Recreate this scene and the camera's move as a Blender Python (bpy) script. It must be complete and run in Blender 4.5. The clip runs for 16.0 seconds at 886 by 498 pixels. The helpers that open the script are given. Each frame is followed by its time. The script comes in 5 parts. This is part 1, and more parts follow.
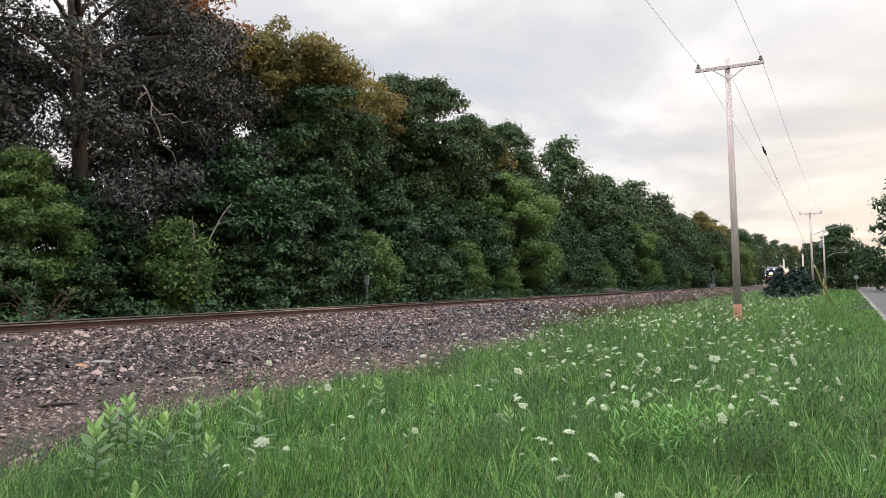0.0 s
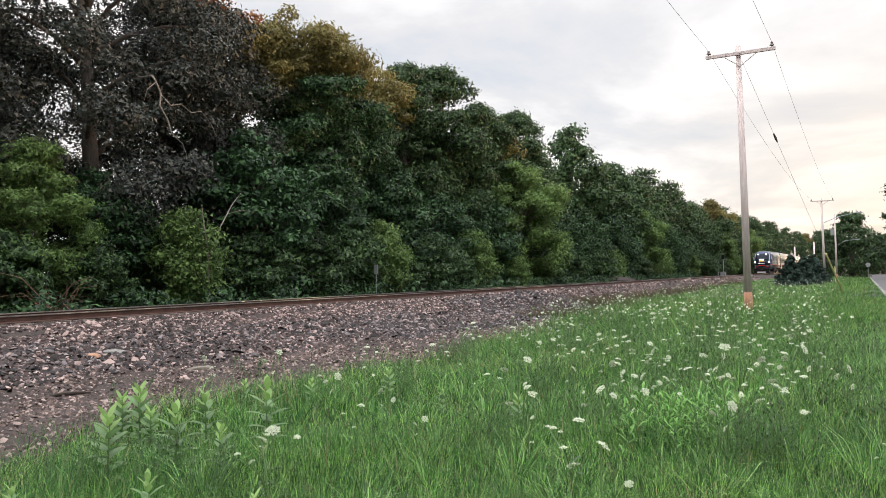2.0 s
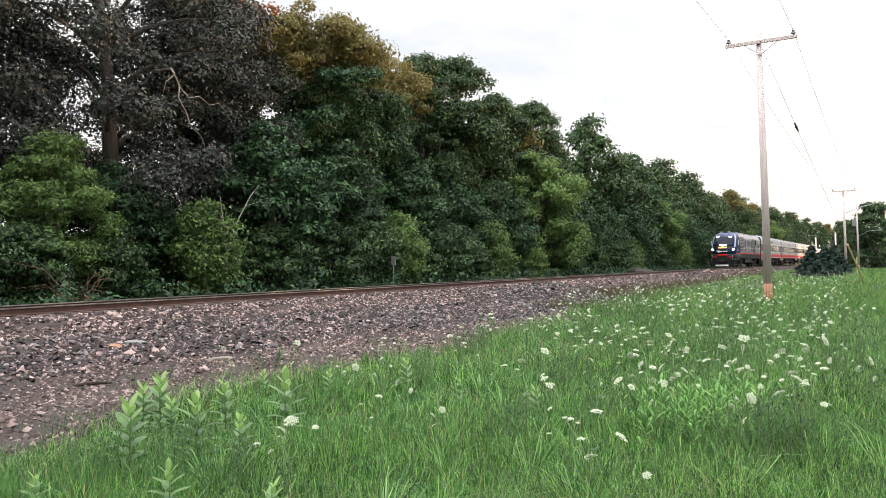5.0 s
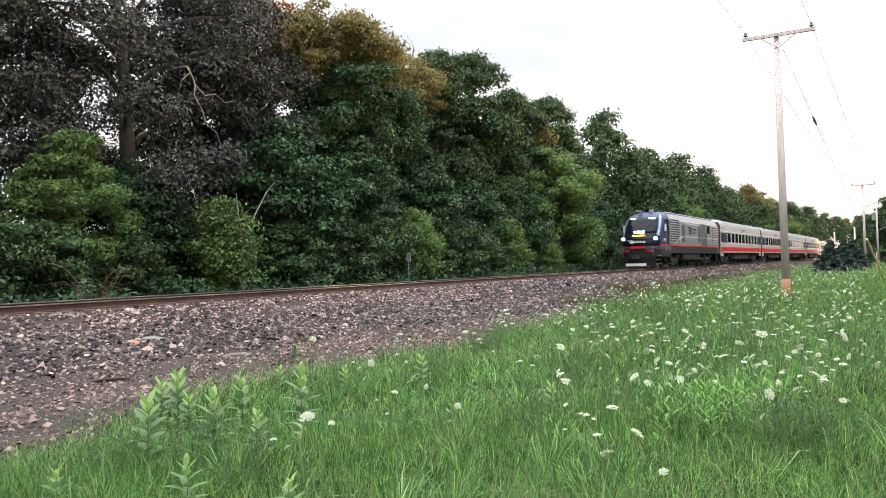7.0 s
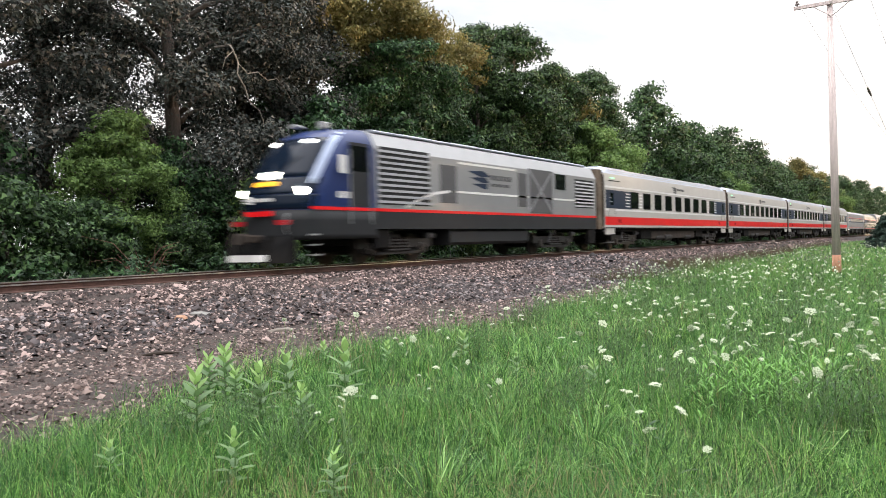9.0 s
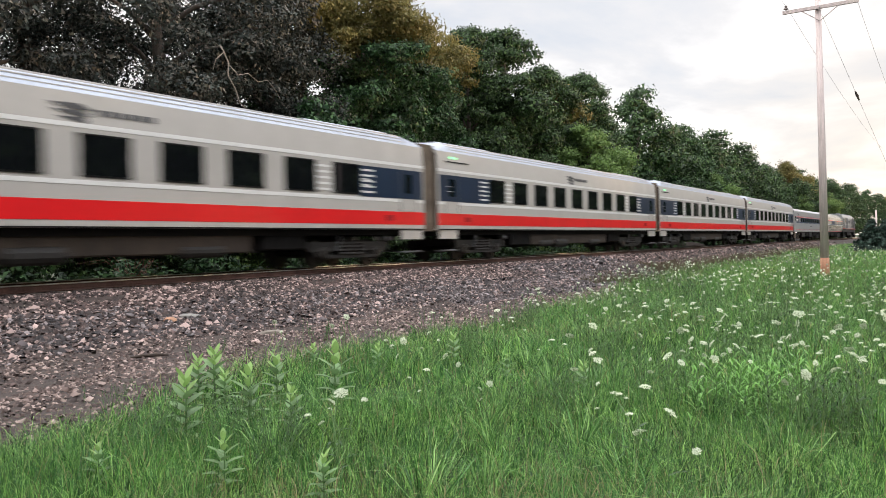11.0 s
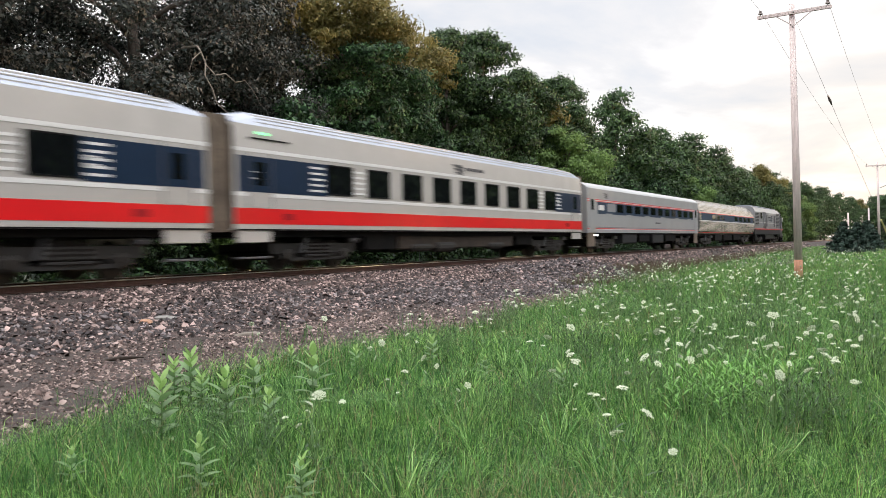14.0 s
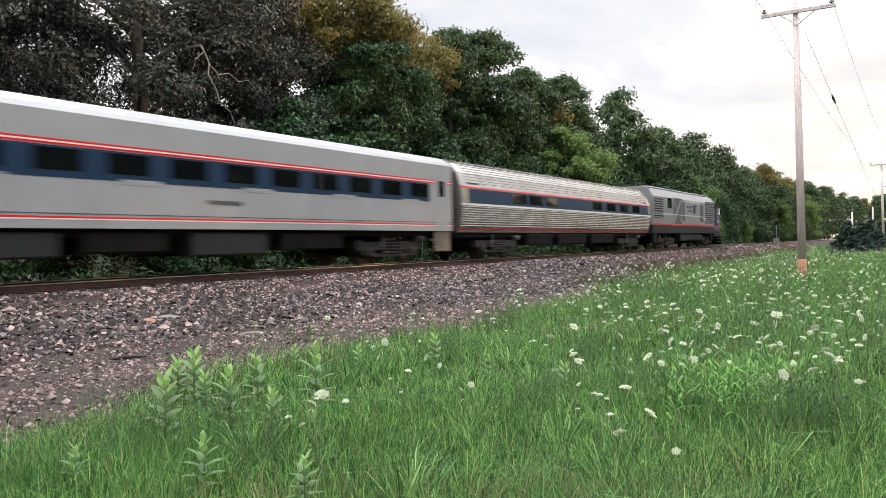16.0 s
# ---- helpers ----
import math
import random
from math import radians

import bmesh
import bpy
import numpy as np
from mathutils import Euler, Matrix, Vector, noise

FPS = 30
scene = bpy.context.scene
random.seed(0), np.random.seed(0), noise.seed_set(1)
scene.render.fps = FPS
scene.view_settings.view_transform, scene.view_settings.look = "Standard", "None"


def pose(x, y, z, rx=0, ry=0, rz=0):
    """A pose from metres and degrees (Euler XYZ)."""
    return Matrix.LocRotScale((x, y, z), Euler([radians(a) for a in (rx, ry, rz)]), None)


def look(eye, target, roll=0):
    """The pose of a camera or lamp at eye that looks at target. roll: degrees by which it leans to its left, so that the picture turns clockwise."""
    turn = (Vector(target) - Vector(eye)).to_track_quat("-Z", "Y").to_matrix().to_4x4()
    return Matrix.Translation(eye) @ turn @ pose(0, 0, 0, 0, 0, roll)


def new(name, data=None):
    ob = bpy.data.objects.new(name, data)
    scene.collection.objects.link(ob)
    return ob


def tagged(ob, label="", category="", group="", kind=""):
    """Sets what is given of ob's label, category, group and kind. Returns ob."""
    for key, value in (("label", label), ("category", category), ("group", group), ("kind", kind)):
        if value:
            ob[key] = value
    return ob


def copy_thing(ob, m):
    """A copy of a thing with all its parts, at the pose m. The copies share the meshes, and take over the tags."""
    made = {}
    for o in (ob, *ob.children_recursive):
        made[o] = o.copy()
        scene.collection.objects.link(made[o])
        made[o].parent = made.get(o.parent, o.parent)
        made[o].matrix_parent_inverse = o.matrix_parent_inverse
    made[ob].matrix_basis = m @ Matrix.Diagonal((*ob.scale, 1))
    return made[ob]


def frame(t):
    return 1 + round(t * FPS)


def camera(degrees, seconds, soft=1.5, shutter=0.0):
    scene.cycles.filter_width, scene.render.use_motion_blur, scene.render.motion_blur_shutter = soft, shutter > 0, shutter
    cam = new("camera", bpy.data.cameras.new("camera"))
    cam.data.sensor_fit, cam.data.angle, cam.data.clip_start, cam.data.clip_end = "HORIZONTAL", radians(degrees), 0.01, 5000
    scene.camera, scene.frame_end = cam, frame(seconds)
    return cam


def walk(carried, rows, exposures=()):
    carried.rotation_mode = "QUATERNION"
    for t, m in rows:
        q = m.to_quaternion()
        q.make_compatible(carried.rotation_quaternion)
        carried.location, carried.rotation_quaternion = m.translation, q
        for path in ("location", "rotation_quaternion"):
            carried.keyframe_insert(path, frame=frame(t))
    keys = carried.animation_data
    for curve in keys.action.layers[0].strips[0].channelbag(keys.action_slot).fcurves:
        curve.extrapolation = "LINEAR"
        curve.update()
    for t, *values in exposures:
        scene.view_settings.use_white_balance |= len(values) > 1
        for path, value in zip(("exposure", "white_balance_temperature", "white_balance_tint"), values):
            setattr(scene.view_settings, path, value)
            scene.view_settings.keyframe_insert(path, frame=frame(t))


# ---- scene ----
# The camera stands beside a country road and pans a little after a passing train.
cam = camera(60.2, 16.0, soft=0.8, shutter=0.6)
EYE = (0.0, 0.0, 1.6)
TURNS = [
    (0, 28.008, 2.843, 0.868), (0.5, 27.915, 2.481, 1.019), (1, 28.070, 2.281, 1.008), (1.5, 28.357, 2.102, 1.032),
    (2, 28.702, 2.029, 1.053), (2.5, 28.998, 1.978, 1.025), (3, 29.234, 1.778, 0.982), (3.5, 29.408, 1.575, 0.950),
    (4, 29.599, 1.416, 1.014), (6.5, 30.742, 1.370, 1.187), (7, 31.116, 1.128, 1.261), (7.5, 31.565, 0.753, 1.247),
    (8, 31.941, 0.433, 1.234), (8.5, 32.928, -0.196, 1.303), (8.7, 33.574, -0.478, 1.329), (9.7, 34.600, -0.550, 1.360),
    (11, 33.513, -0.425, 1.230), (11.5, 33.043, -0.670, 1.157), (12, 32.650, -0.806, 1.064), (12.5, 32.403, -0.753, 1.068),
    (13, 32.237, -0.633, 1.097), (13.5, 32.103, -0.500, 1.135), (14, 31.904, -0.336, 1.142), (14.5, 31.748, -0.283, 1.138),
    (15, 31.769, -0.325, 1.118), (15.5, 31.893, -0.326, 1.131), (16, 32.136, -0.380, 1.155)]
EXPOSURES = [(0.0, -0.15), (1.5, -0.04), (2.5, 0.0), (3.5, 0.16), (6.5, 0.28), (8.5, 0.36), (11.0, 0.05), (13.0, 0.05), (16.0, 0.13)]
walk(cam, [(t, pose(*EYE, 90 + pitch, roll, yaw)) for t, yaw, pitch, roll in TURNS], EXPOSURES)

# ---- sky and sun ----
SUN_AZ, SUN_EL = radians(40), radians(4)     # azimuth to the right of +y


ZENITH = 4.2


def make_world():
    w = bpy.data.worlds.new("evening_sky")
    scene.world = w
    w.use_nodes = True
    n, l = w.node_tree.nodes, w.node_tree.links
    n.clear()
    out, bg = n.new("ShaderNodeOutputWorld"), n.new("ShaderNodeBackground")
    sky = n.new("ShaderNodeTexSky")
    sky.sky_type, sky.sun_disc, sky.sun_elevation, sky.sun_rotation = "NISHITA", False, SUN_EL, SUN_AZ
    dim = n.new("ShaderNodeVectorMath")
    dim.operation = "SCALE"
    dim.inputs["Scale"].default_value = 0.12
    l.new(sky.outputs[0], dim.inputs[0])
    co = n.new("ShaderNodeTexCoord")
    # a flat cloud deck: the direction divided by its height
    sep = n.new("ShaderNodeSeparateXYZ")
    l.new(co.outputs["Generated"], sep.inputs[0])
    up = n.new("ShaderNodeMath"); up.operation = "MAXIMUM"; up.inputs[1].default_value = 0.0
    l.new(sep.outputs["Z"], up.inputs[0])
    hz = n.new("ShaderNodeMath"); hz.operation = "ADD"; hz.inputs[1].default_value = 0.14
    l.new(up.outputs[0], hz.inputs[0])
    dx = n.new("ShaderNodeMath"); dx.operation = "DIVIDE"
    dy = n.new("ShaderNodeMath"); dy.operation = "DIVIDE"
    l.new(sep.outputs["X"], dx.inputs[0]); l.new(hz.outputs[0], dx.inputs[1])
    l.new(sep.outputs["Y"], dy.inputs[0]); l.new(hz.outputs[0], dy.inputs[1])
    com = n.new("ShaderNodeCombineXYZ")
    l.new(dx.outputs[0], com.inputs[0]); l.new(dy.outputs[0], com.inputs[1])
    nz = n.new("ShaderNodeTexNoise")
    nz.inputs["Scale"].default_value, nz.inputs["Detail"].default_value, nz.inputs["Roughness"].default_value = 0.75, 7, 0.55
    nz.inputs["Distortion"].default_value = 0.3
    l.new(com.outputs[0], nz.inputs["Vector"])
    ramp = n.new("ShaderNodeValToRGB")
    e = ramp.color_ramp.elements
    e[0].position, e[0].color = 0.36, (0.80, 0.85, 0.95, 1)
    e[1].position, e[1].color = 0.62, (1.45, 1.40, 1.38, 1)
    m = ramp.color_ramp.elements.new(0.47); m.color = (1.0, 0.99, 1.02, 1)
    l.new(nz.outputs["Fac"], ramp.inputs[0])
    # warm glow low towards the sunset
    glow = n.new("ShaderNodeVectorMath"); glow.operation = "DOT_PRODUCT"
    glow.inputs[1].default_value = (math.sin(SUN_AZ), math.cos(SUN_AZ), 0.02)
    l.new(co.outputs["Generated"], glow.inputs[0])
    gr = n.new("ShaderNodeMapRange")
    gr.inputs["From Min"].default_value, gr.inputs["From Max"].default_value = 0.55, 0.98
    l.new(glow.outputs["Value"], gr.inputs["Value"])
    low = n.new("ShaderNodeMapRange")
    low.inputs["From Min"].default_value, low.inputs["From Max"].default_value = 0.34, 0.0
    l.new(sep.outputs["Z"], low.inputs["Value"])
    g2 = n.new("ShaderNodeMath"); g2.operation = "MULTIPLY"
    l.new(gr.outputs[0], g2.inputs[0]); l.new(low.outputs[0], g2.inputs[1])
    warm = n.new("ShaderNodeMix"); warm.data_type = "RGBA"
    l.new(g2.outputs[0], warm.inputs["Factor"])
    l.new(ramp.outputs[0], warm.inputs["A"])
    warm.inputs["B"].default_value = (1.35, 1.06, 0.74, 1)
    mix = n.new("ShaderNodeMix"); mix.data_type = "RGBA"
    mix.inputs["Factor"].default_value = 0.85
    l.new(dim.outputs[0], mix.inputs["A"]); l.new(warm.outputs["Result"], mix.inputs["B"])
    # an overcast sky is brightest overhead
    zen = n.new("ShaderNodeMapRange"); zen.interpolation_type = "SMOOTHSTEP"
    zen.inputs["From Min"].default_value, zen.inputs["From Max"].default_value = 0.30, 0.95
    zen.inputs["To Min"].default_value, zen.inputs["To Max"].default_value = 1.0, ZENITH
    l.new(sep.outputs["Z"], zen.inputs["Value"])
    gain = n.new("ShaderNodeVectorMath"); gain.operation = "SCALE"
    l.new(mix.outputs["Result"], gain.inputs[0]); l.new(zen.outputs[0], gain.inputs["Scale"])
    l.new(gain.outputs[0], bg.inputs["Color"])
    bg.inputs["Strength"].default_value = 1.0
    l.new(bg.outputs[0], out.inputs[0])


make_world()
sun = new("sun", bpy.data.lights.new("sun", "SUN"))
sun.data.energy, sun.data.angle, sun.data.color = 4.0, radians(6), (1.0, 0.66, 0.36)
sun.matrix_world = look((0, 0, 0), (-math.sin(SUN_AZ) * math.cos(SUN_EL), -math.cos(SUN_AZ) * math.cos(SUN_EL), -math.sin(SUN_EL)))


# ---- materials ----
def material(name, col, rough=0.6, metal=0.0, var=0.15, scale=6.0, bump=0.0, bump_scale=40.0, dirt=None, island=0.0, obj=0.0,
             spec=0.5, emit=None, translucent=0.0, stretch=(1, 1, 1), fine=None, fine_from=0.35):
    """Paint, metal, stone, bark or leaf: colour varied at two scales, by piece and by object, with fine relief."""
    m = bpy.data.materials.new(name)
    m.use_nodes = True
    n, l = m.node_tree.nodes, m.node_tree.links
    b = n["Principled BSDF"]
    b.inputs["Roughness"].default_value, b.inputs["Metallic"].default_value = rough, metal
    b.inputs["Specular IOR Level"].default_value = spec
    co, mp = n.new("ShaderNodeTexCoord"), n.new("ShaderNodeMapping")
    mp.inputs["Scale"].default_value = stretch
    l.new(co.outputs["Object"], mp.inputs["Vector"])

    def noise_node(s, detail):
        t = n.new("ShaderNodeTexNoise")
        t.inputs["Scale"].default_value, t.inputs["Detail"].default_value = s, detail
        l.new(mp.outputs[0], t.inputs["Vector"])
        return t.outputs["Fac"]

    def scaled(sock, lo, hi):
        r = n.new("ShaderNodeMapRange")
        r.inputs["From Min"].default_value, r.inputs["From Max"].default_value = 0.25, 0.75
        r.inputs["To Min"].default_value, r.inputs["To Max"].default_value = lo, hi
        l.new(sock, r.inputs["Value"])
        return r.outputs[0]

    def times(a, c):
        t = n.new("ShaderNodeMath"); t.operation = "MULTIPLY"
        l.new(a, t.inputs[0]); l.new(c, t.inputs[1])
        return t.outputs[0]

    value = times(scaled(noise_node(scale, 4), 1 - var, 1 + var), scaled(noise_node(scale * 9, 3), 1 - var * 0.6, 1 + var * 0.6))
    if island:
        g = n.new("ShaderNodeNewGeometry")
        r = n.new("ShaderNodeMapRange")
        r.inputs["To Min"].default_value, r.inputs["To Max"].default_value = 1 - island, 1 + island
        l.new(g.outputs["Random Per Island"], r.inputs["Value"])
        value = times(value, r.outputs[0])
    if obj:
        g = n.new("ShaderNodeObjectInfo")
        r = n.new("ShaderNodeMapRange")
        r.inputs["To Min"].default_value, r.inputs["To Max"].default_value = 1 - obj, 1 + obj
        l.new(g.outputs["Random"], r.inputs["Value"])
        value = times(value, r.outputs[0])
    mul = n.new("ShaderNodeVectorMath"); mul.operation = "SCALE"
    mul.inputs[0].default_value = col
    l.new(value, mul.inputs["Scale"])
    colour = mul.outputs[0]
    if fine is not None:        # second colour, chosen piece by piece
        g = n.new("ShaderNodeNewGeometry")
        r = n.new("ShaderNodeMapRange")
        r.inputs["From Min"].default_value, r.inputs["From Max"].default_value = fine_from, 1.0
        l.new(g.outputs["Random Per Island"], r.inputs["Value"])
        mx = n.new("ShaderNodeMix"); mx.data_type = "RGBA"
        l.new(r.outputs[0], mx.inputs["Factor"])
        l.new(colour, mx.inputs["A"])
        mx.inputs["B"].default_value = (*fine, 1)
        colour = mx.outputs["Result"]
    if dirt is not None:        # stains of another colour
        mx = n.new("ShaderNodeMix"); mx.data_type = "RGBA"
        l.new(scaled(noise_node(scale * 0.6 + 0.3, 6), -0.35, 0.75), mx.inputs["Factor"])
        l.new(colour, mx.inputs["A"])
        mx.inputs["B"].default_value = (*dirt, 1)
        colour = mx.outputs["Result"]
    l.new(colour, b.inputs["Base Color"])
    if bump:
        bp = n.new("ShaderNodeBump")
        bp.inputs["Strength"].default_value, bp.inputs["Distance"].default_value = bump, 0.02
        l.new(noise_node(bump_scale, 5), bp.inputs["Height"])
        l.new(bp.outputs[0], b.inputs["Normal"])
    if emit:
        b.inputs["Emission Color"].default_value, b.inputs["Emission Strength"].default_value = (*emit[0], 1), emit[1]
    if translucent:
        tr, ms = n.new("ShaderNodeBsdfTranslucent"), n.new("ShaderNodeMixShader")
        ms.inputs[0].default_value = translucent
        l.new(colour, tr.inputs["Color"])
        l.new(b.outputs[0], ms.inputs[1]); l.new(tr.outputs[0], ms.inputs[2])
        l.new(ms.outputs[0], n["Material Output"].inputs[0])
    return m


M = {}
M["soil"] = material("soil_under_grass", (0.024, 0.036, 0.014), 0.95, var=0.4, scale=0.6, bump=0.6, bump_scale=12, dirt=(0.02, 0.03, 0.010))
M["ballast"] = material("ballast_bed", (0.036, 0.026, 0.022), 0.95, var=0.4, scale=1.6, bump=1.0, bump_scale=34, dirt=(0.026, 0.019, 0.016))
M["stone"] = material("crushed_stone", (0.056, 0.036, 0.032), 0.85, var=0.45, scale=0.45, island=0.8, fine_from=0.66, fine=(0.40, 0.30, 0.27), bump=0.3, bump_scale=60)
M["fine_stone"] = material("fine_dusty_gravel", (0.074, 0.051, 0.044), 0.9, var=0.4, scale=0.5, island=0.6, fine_from=0.72, fine=(0.32, 0.25, 0.22))
M["dark_stone"] = material("dark_crushed_stone", (0.034, 0.027, 0.028), 0.85, var=0.4, scale=0.6, island=0.75, fine_from=0.7, fine=(0.22, 0.19, 0.19))
M["tan_stone"] = material("tan_stone", (0.33, 0.19, 0.12), 0.85, var=0.2, scale=8, bump=0.3)
M["road"] = material("asphalt", (0.075, 0.075, 0.08), 0.9, var=0.2, scale=0.8, bump=0.3, bump_scale=90, dirt=(0.07, 0.07, 0.07))
M["kerb"] = material("concrete_kerb", (0.20, 0.195, 0.18), 0.9, var=0.2, scale=2, bump=0.3)
M["rail"] = material("rusty_rail", (0.085, 0.042, 0.032), 0.8, 0.2, var=0.35, scale=3, bump=0.3, bump_scale=50)
M["rail_top"] = material("polished_rail_head", (0.42, 0.40, 0.40), 0.35, 0.9, var=0.1, scale=3)
M["tie"] = material("creosoted_tie", (0.07, 0.055, 0.045), 0.9, var=0.3, scale=4, bump=0.5, stretch=(0.3, 4, 4), obj=0.3)
M["wood"] = material("weathered_pole_wood", (0.60, 0.51, 0.49), 0.9, var=0.22, scale=5, bump=0.4, bump_scale=30, stretch=(3, 3, 0.25))
M["wood_base"] = material("rotten_red_pole_wood", (0.34, 0.17, 0.105), 0.9, var=0.35, scale=5, bump=0.5, bump_scale=30, stretch=(3, 3, 0.4))
M["steel"] = material("galvanised_steel", (0.35, 0.36, 0.37), 0.5, 0.6, var=0.12, scale=8)
M["wire"] = material("line_wire", (0.08, 0.08, 0.085), 0.6, 0.3, var=0.1)
M["ceramic"] = material("porcelain_insulator", (0.16, 0.13, 0.12), 0.3, var=0.1)
M["guard"] = material("yellow_guy_guard", (0.78, 0.72, 0.36), 0.6, var=0.12, scale=3)
M["bark"] = material("dark_bark", (0.075, 0.06, 0.05), 0.95, var=0.3, scale=5, bump=0.8, bump_scale=20, stretch=(3, 3, 0.6))
M["dead"] = material("bare_grey_wood", (0.24, 0.21, 0.18), 0.9, var=0.2, scale=6, bump=0.4)
M["twig"] = material("dead_red_twigs", (0.16, 0.085, 0.06), 0.9, var=0.3, scale=6)
LEAF = dict(rough=0.58, var=0.3, scale=0.35, spec=0.28)
M["leaf_bronze"] = material("bronze_leaves", (0.036, 0.046, 0.040), island=0.7, translucent=0.14, fine_from=0.66, fine=(0.135, 0.118, 0.098), obj=0.1, **LEAF)
M["leaf_blue"] = material("blue_green_leaves", (0.024, 0.060, 0.025), island=0.65, translucent=0.18, fine_from=0.5, fine=(0.070, 0.150, 0.050), obj=0.15, **LEAF)
M["leaf_green"] = material("green_leaves", (0.026, 0.058, 0.020), island=0.65, translucent=0.18, fine_from=0.5, fine=(0.085, 0.150, 0.046), obj=0.2, **LEAF)
M["leaf_light"] = material("light_green_leaves", (0.095, 0.165, 0.046), island=0.4, translucent=0.35, fine=(0.17, 0.265, 0.075), obj=0.15, **LEAF)
# yellow of the low sun on treetops, put into the leaf colour
M["leaf_sunlit"] = material("sunlit_top_leaves", (0.16, 0.15, 0.045), island=0.4, translucent=0.3, fine=(0.21, 0.17, 0.06), obj=0.2, **LEAF)
# orange evening light on one crown, painted as leaf colour
M["leaf_sunset"] = material("sunset_lit_leaves", (0.26, 0.11, 0.05), island=0.4, translucent=0.3, fine=(0.34, 0.17, 0.08), **LEAF)
M["needle"] = material("spruce_needles", (0.016, 0.042, 0.028), 0.75, var=0.3, scale=2, island=0.4)
M["grass"] = material("grass_blades", (0.060, 0.180, 0.038), 0.45, var=0.45, scale=0.9, island=0.8, translucent=0.38, fine_from=0.55, fine=(0.38, 0.63, 0.17), dirt=(0.040, 0.125, 0.036), spec=0.3)
M["tussock"] = material("arching_tussock_blades", (0.075, 0.205, 0.050), 0.4, var=0.4, scale=0.7, island=0.7, translucent=0.38, fine_from=0.5, fine=(0.36, 0.58, 0.19), spec=0.4)
M["straw_grass"] = material("tawny_grass_stalks", (0.20, 0.20, 0.085), 0.6, var=0.3, scale=0.9, island=0.5, translucent=0.3, fine=(0.30, 0.27, 0.13))
M["dry_grass"] = material("dry_brown_grass", (0.110, 0.078, 0.052), 0.9, var=0.3, scale=0.8, island=0.4, fine=(0.075, 0.085, 0.038))
M["weed"] = material("broad_weed_leaves", (0.14, 0.24, 0.10), 0.5, var=0.18, scale=4, island=0.2, translucent=0.3, obj=0.15, spec=0.3)
M["weed_light"] = material("pale_young_leaves", (0.25, 0.40, 0.13), 0.5, var=0.18, scale=4, island=0.2, translucent=0.35, obj=0.1, spec=0.3)
M["weed_dark"] = material("dark_weed_leaves", (0.032, 0.066, 0.026), 0.7, var=0.2, scale=4, island=0.3, translucent=0.2)
M["golden"] = material("yellow_green_leaves", (0.15, 0.33, 0.075), 0.5, var=0.18, scale=4, island=0.3, translucent=0.3, spec=0.3)
M["stem"] = material("green_stems", (0.10, 0.19, 0.06), 0.6, var=0.15, scale=9)
M["petal"] = material("white_umbel_florets", (0.55, 0.61, 0.46), 0.8, var=0.08, scale=20, island=0.12, translucent=0.2)
# train
M["silver"] = material("brushed_silver_roof", (0.34, 0.37, 0.43), 0.45, 0.4, var=0.08, scale=1.5, dirt=(0.27, 0.29, 0.33))
M["grey_paint"] = material("warm_grey_paint", (0.46, 0.435, 0.405), 0.4, 0.0, var=0.05, scale=0.8, dirt=(0.395, 0.37, 0.34))
M["white_paint"] = material("white_paint", (0.72, 0.71, 0.69), 0.4, var=0.05, scale=1)
M["navy_paint"] = material("navy_paint", (0.004, 0.018, 0.046), 0.45, var=0.12, scale=1, spec=0.25)
M["red_paint"] = material("red_paint", (0.68, 0.006, 0.010), 0.38, var=0.07, scale=0.8, spec=0.4)
M["black_glass"] = material("tinted_window_glass", (0.005, 0.006, 0.007), 0.05, var=0.05, spec=0.35)
M["windscreen"] = material("dark_windscreen_glass", (0.005, 0.010, 0.020), 0.08, var=0.05, spec=0.14)
M["louvre"] = material("pale_louvre_slat", (0.24, 0.245, 0.255), 0.5, 0.0, var=0.08)
M["dull_red"] = material("dull_red_panel", (0.34, 0.012, 0.018), 0.5, var=0.1, spec=0.2)
M["black"] = material("sooty_black_steel", (0.0065, 0.0065, 0.007), 0.85, 0.0, var=0.35, scale=2, bump=0.3, bump_scale=20, dirt=(0.015, 0.0125, 0.0105), spec=0.12)
M["wheel"] = material("worn_wheel_steel", (0.030, 0.026, 0.023), 0.55, 0.5, var=0.25, scale=4)
M["rust"] = material("rusty_bellows", (0.042, 0.030, 0.022), 0.9, var=0.4, scale=2.5, dirt=(0.015, 0.012, 0.010))
M["gangway"] = material("tan_gangway_curtain", (0.15, 0.115, 0.085), 0.9, var=0.4, scale=1.5, dirt=(0.06, 0.05, 0.042))
M["truck_steel"] = material("grimy_truck_steel", (0.017, 0.0155, 0.0145), 0.7, 0.1, var=0.45, scale=3, bump=0.3, bump_scale=20, dirt=(0.012, 0.010, 0.009))
M["loco_grey"] = material("silver_grey_paint", (0.31, 0.315, 0.325), 0.28, 0.3, var=0.06, scale=0.8, dirt=(0.26, 0.265, 0.27))
M["loco_dark"] = material("charcoal_paint", (0.020, 0.0215, 0.024), 0.6, var=0.15, scale=1, spec=0.25)
M["loco_mid"] = material("mid_grey_panel", (0.075, 0.075, 0.08), 0.5, var=0.1, scale=2)
M["blue_paint"] = material("deep_blue_paint", (0.009, 0.024, 0.10), 0.35, var=0.08, scale=1, spec=0.35)
M["steelblue"] = material("pale_blue_stripe", (0.32, 0.38, 0.52), 0.35, var=0.06)
M["amber"] = material("amber_sign", (0.8, 0.4, 0.02), 0.4, emit=((1.0, 0.42, 0.01), 0.55))
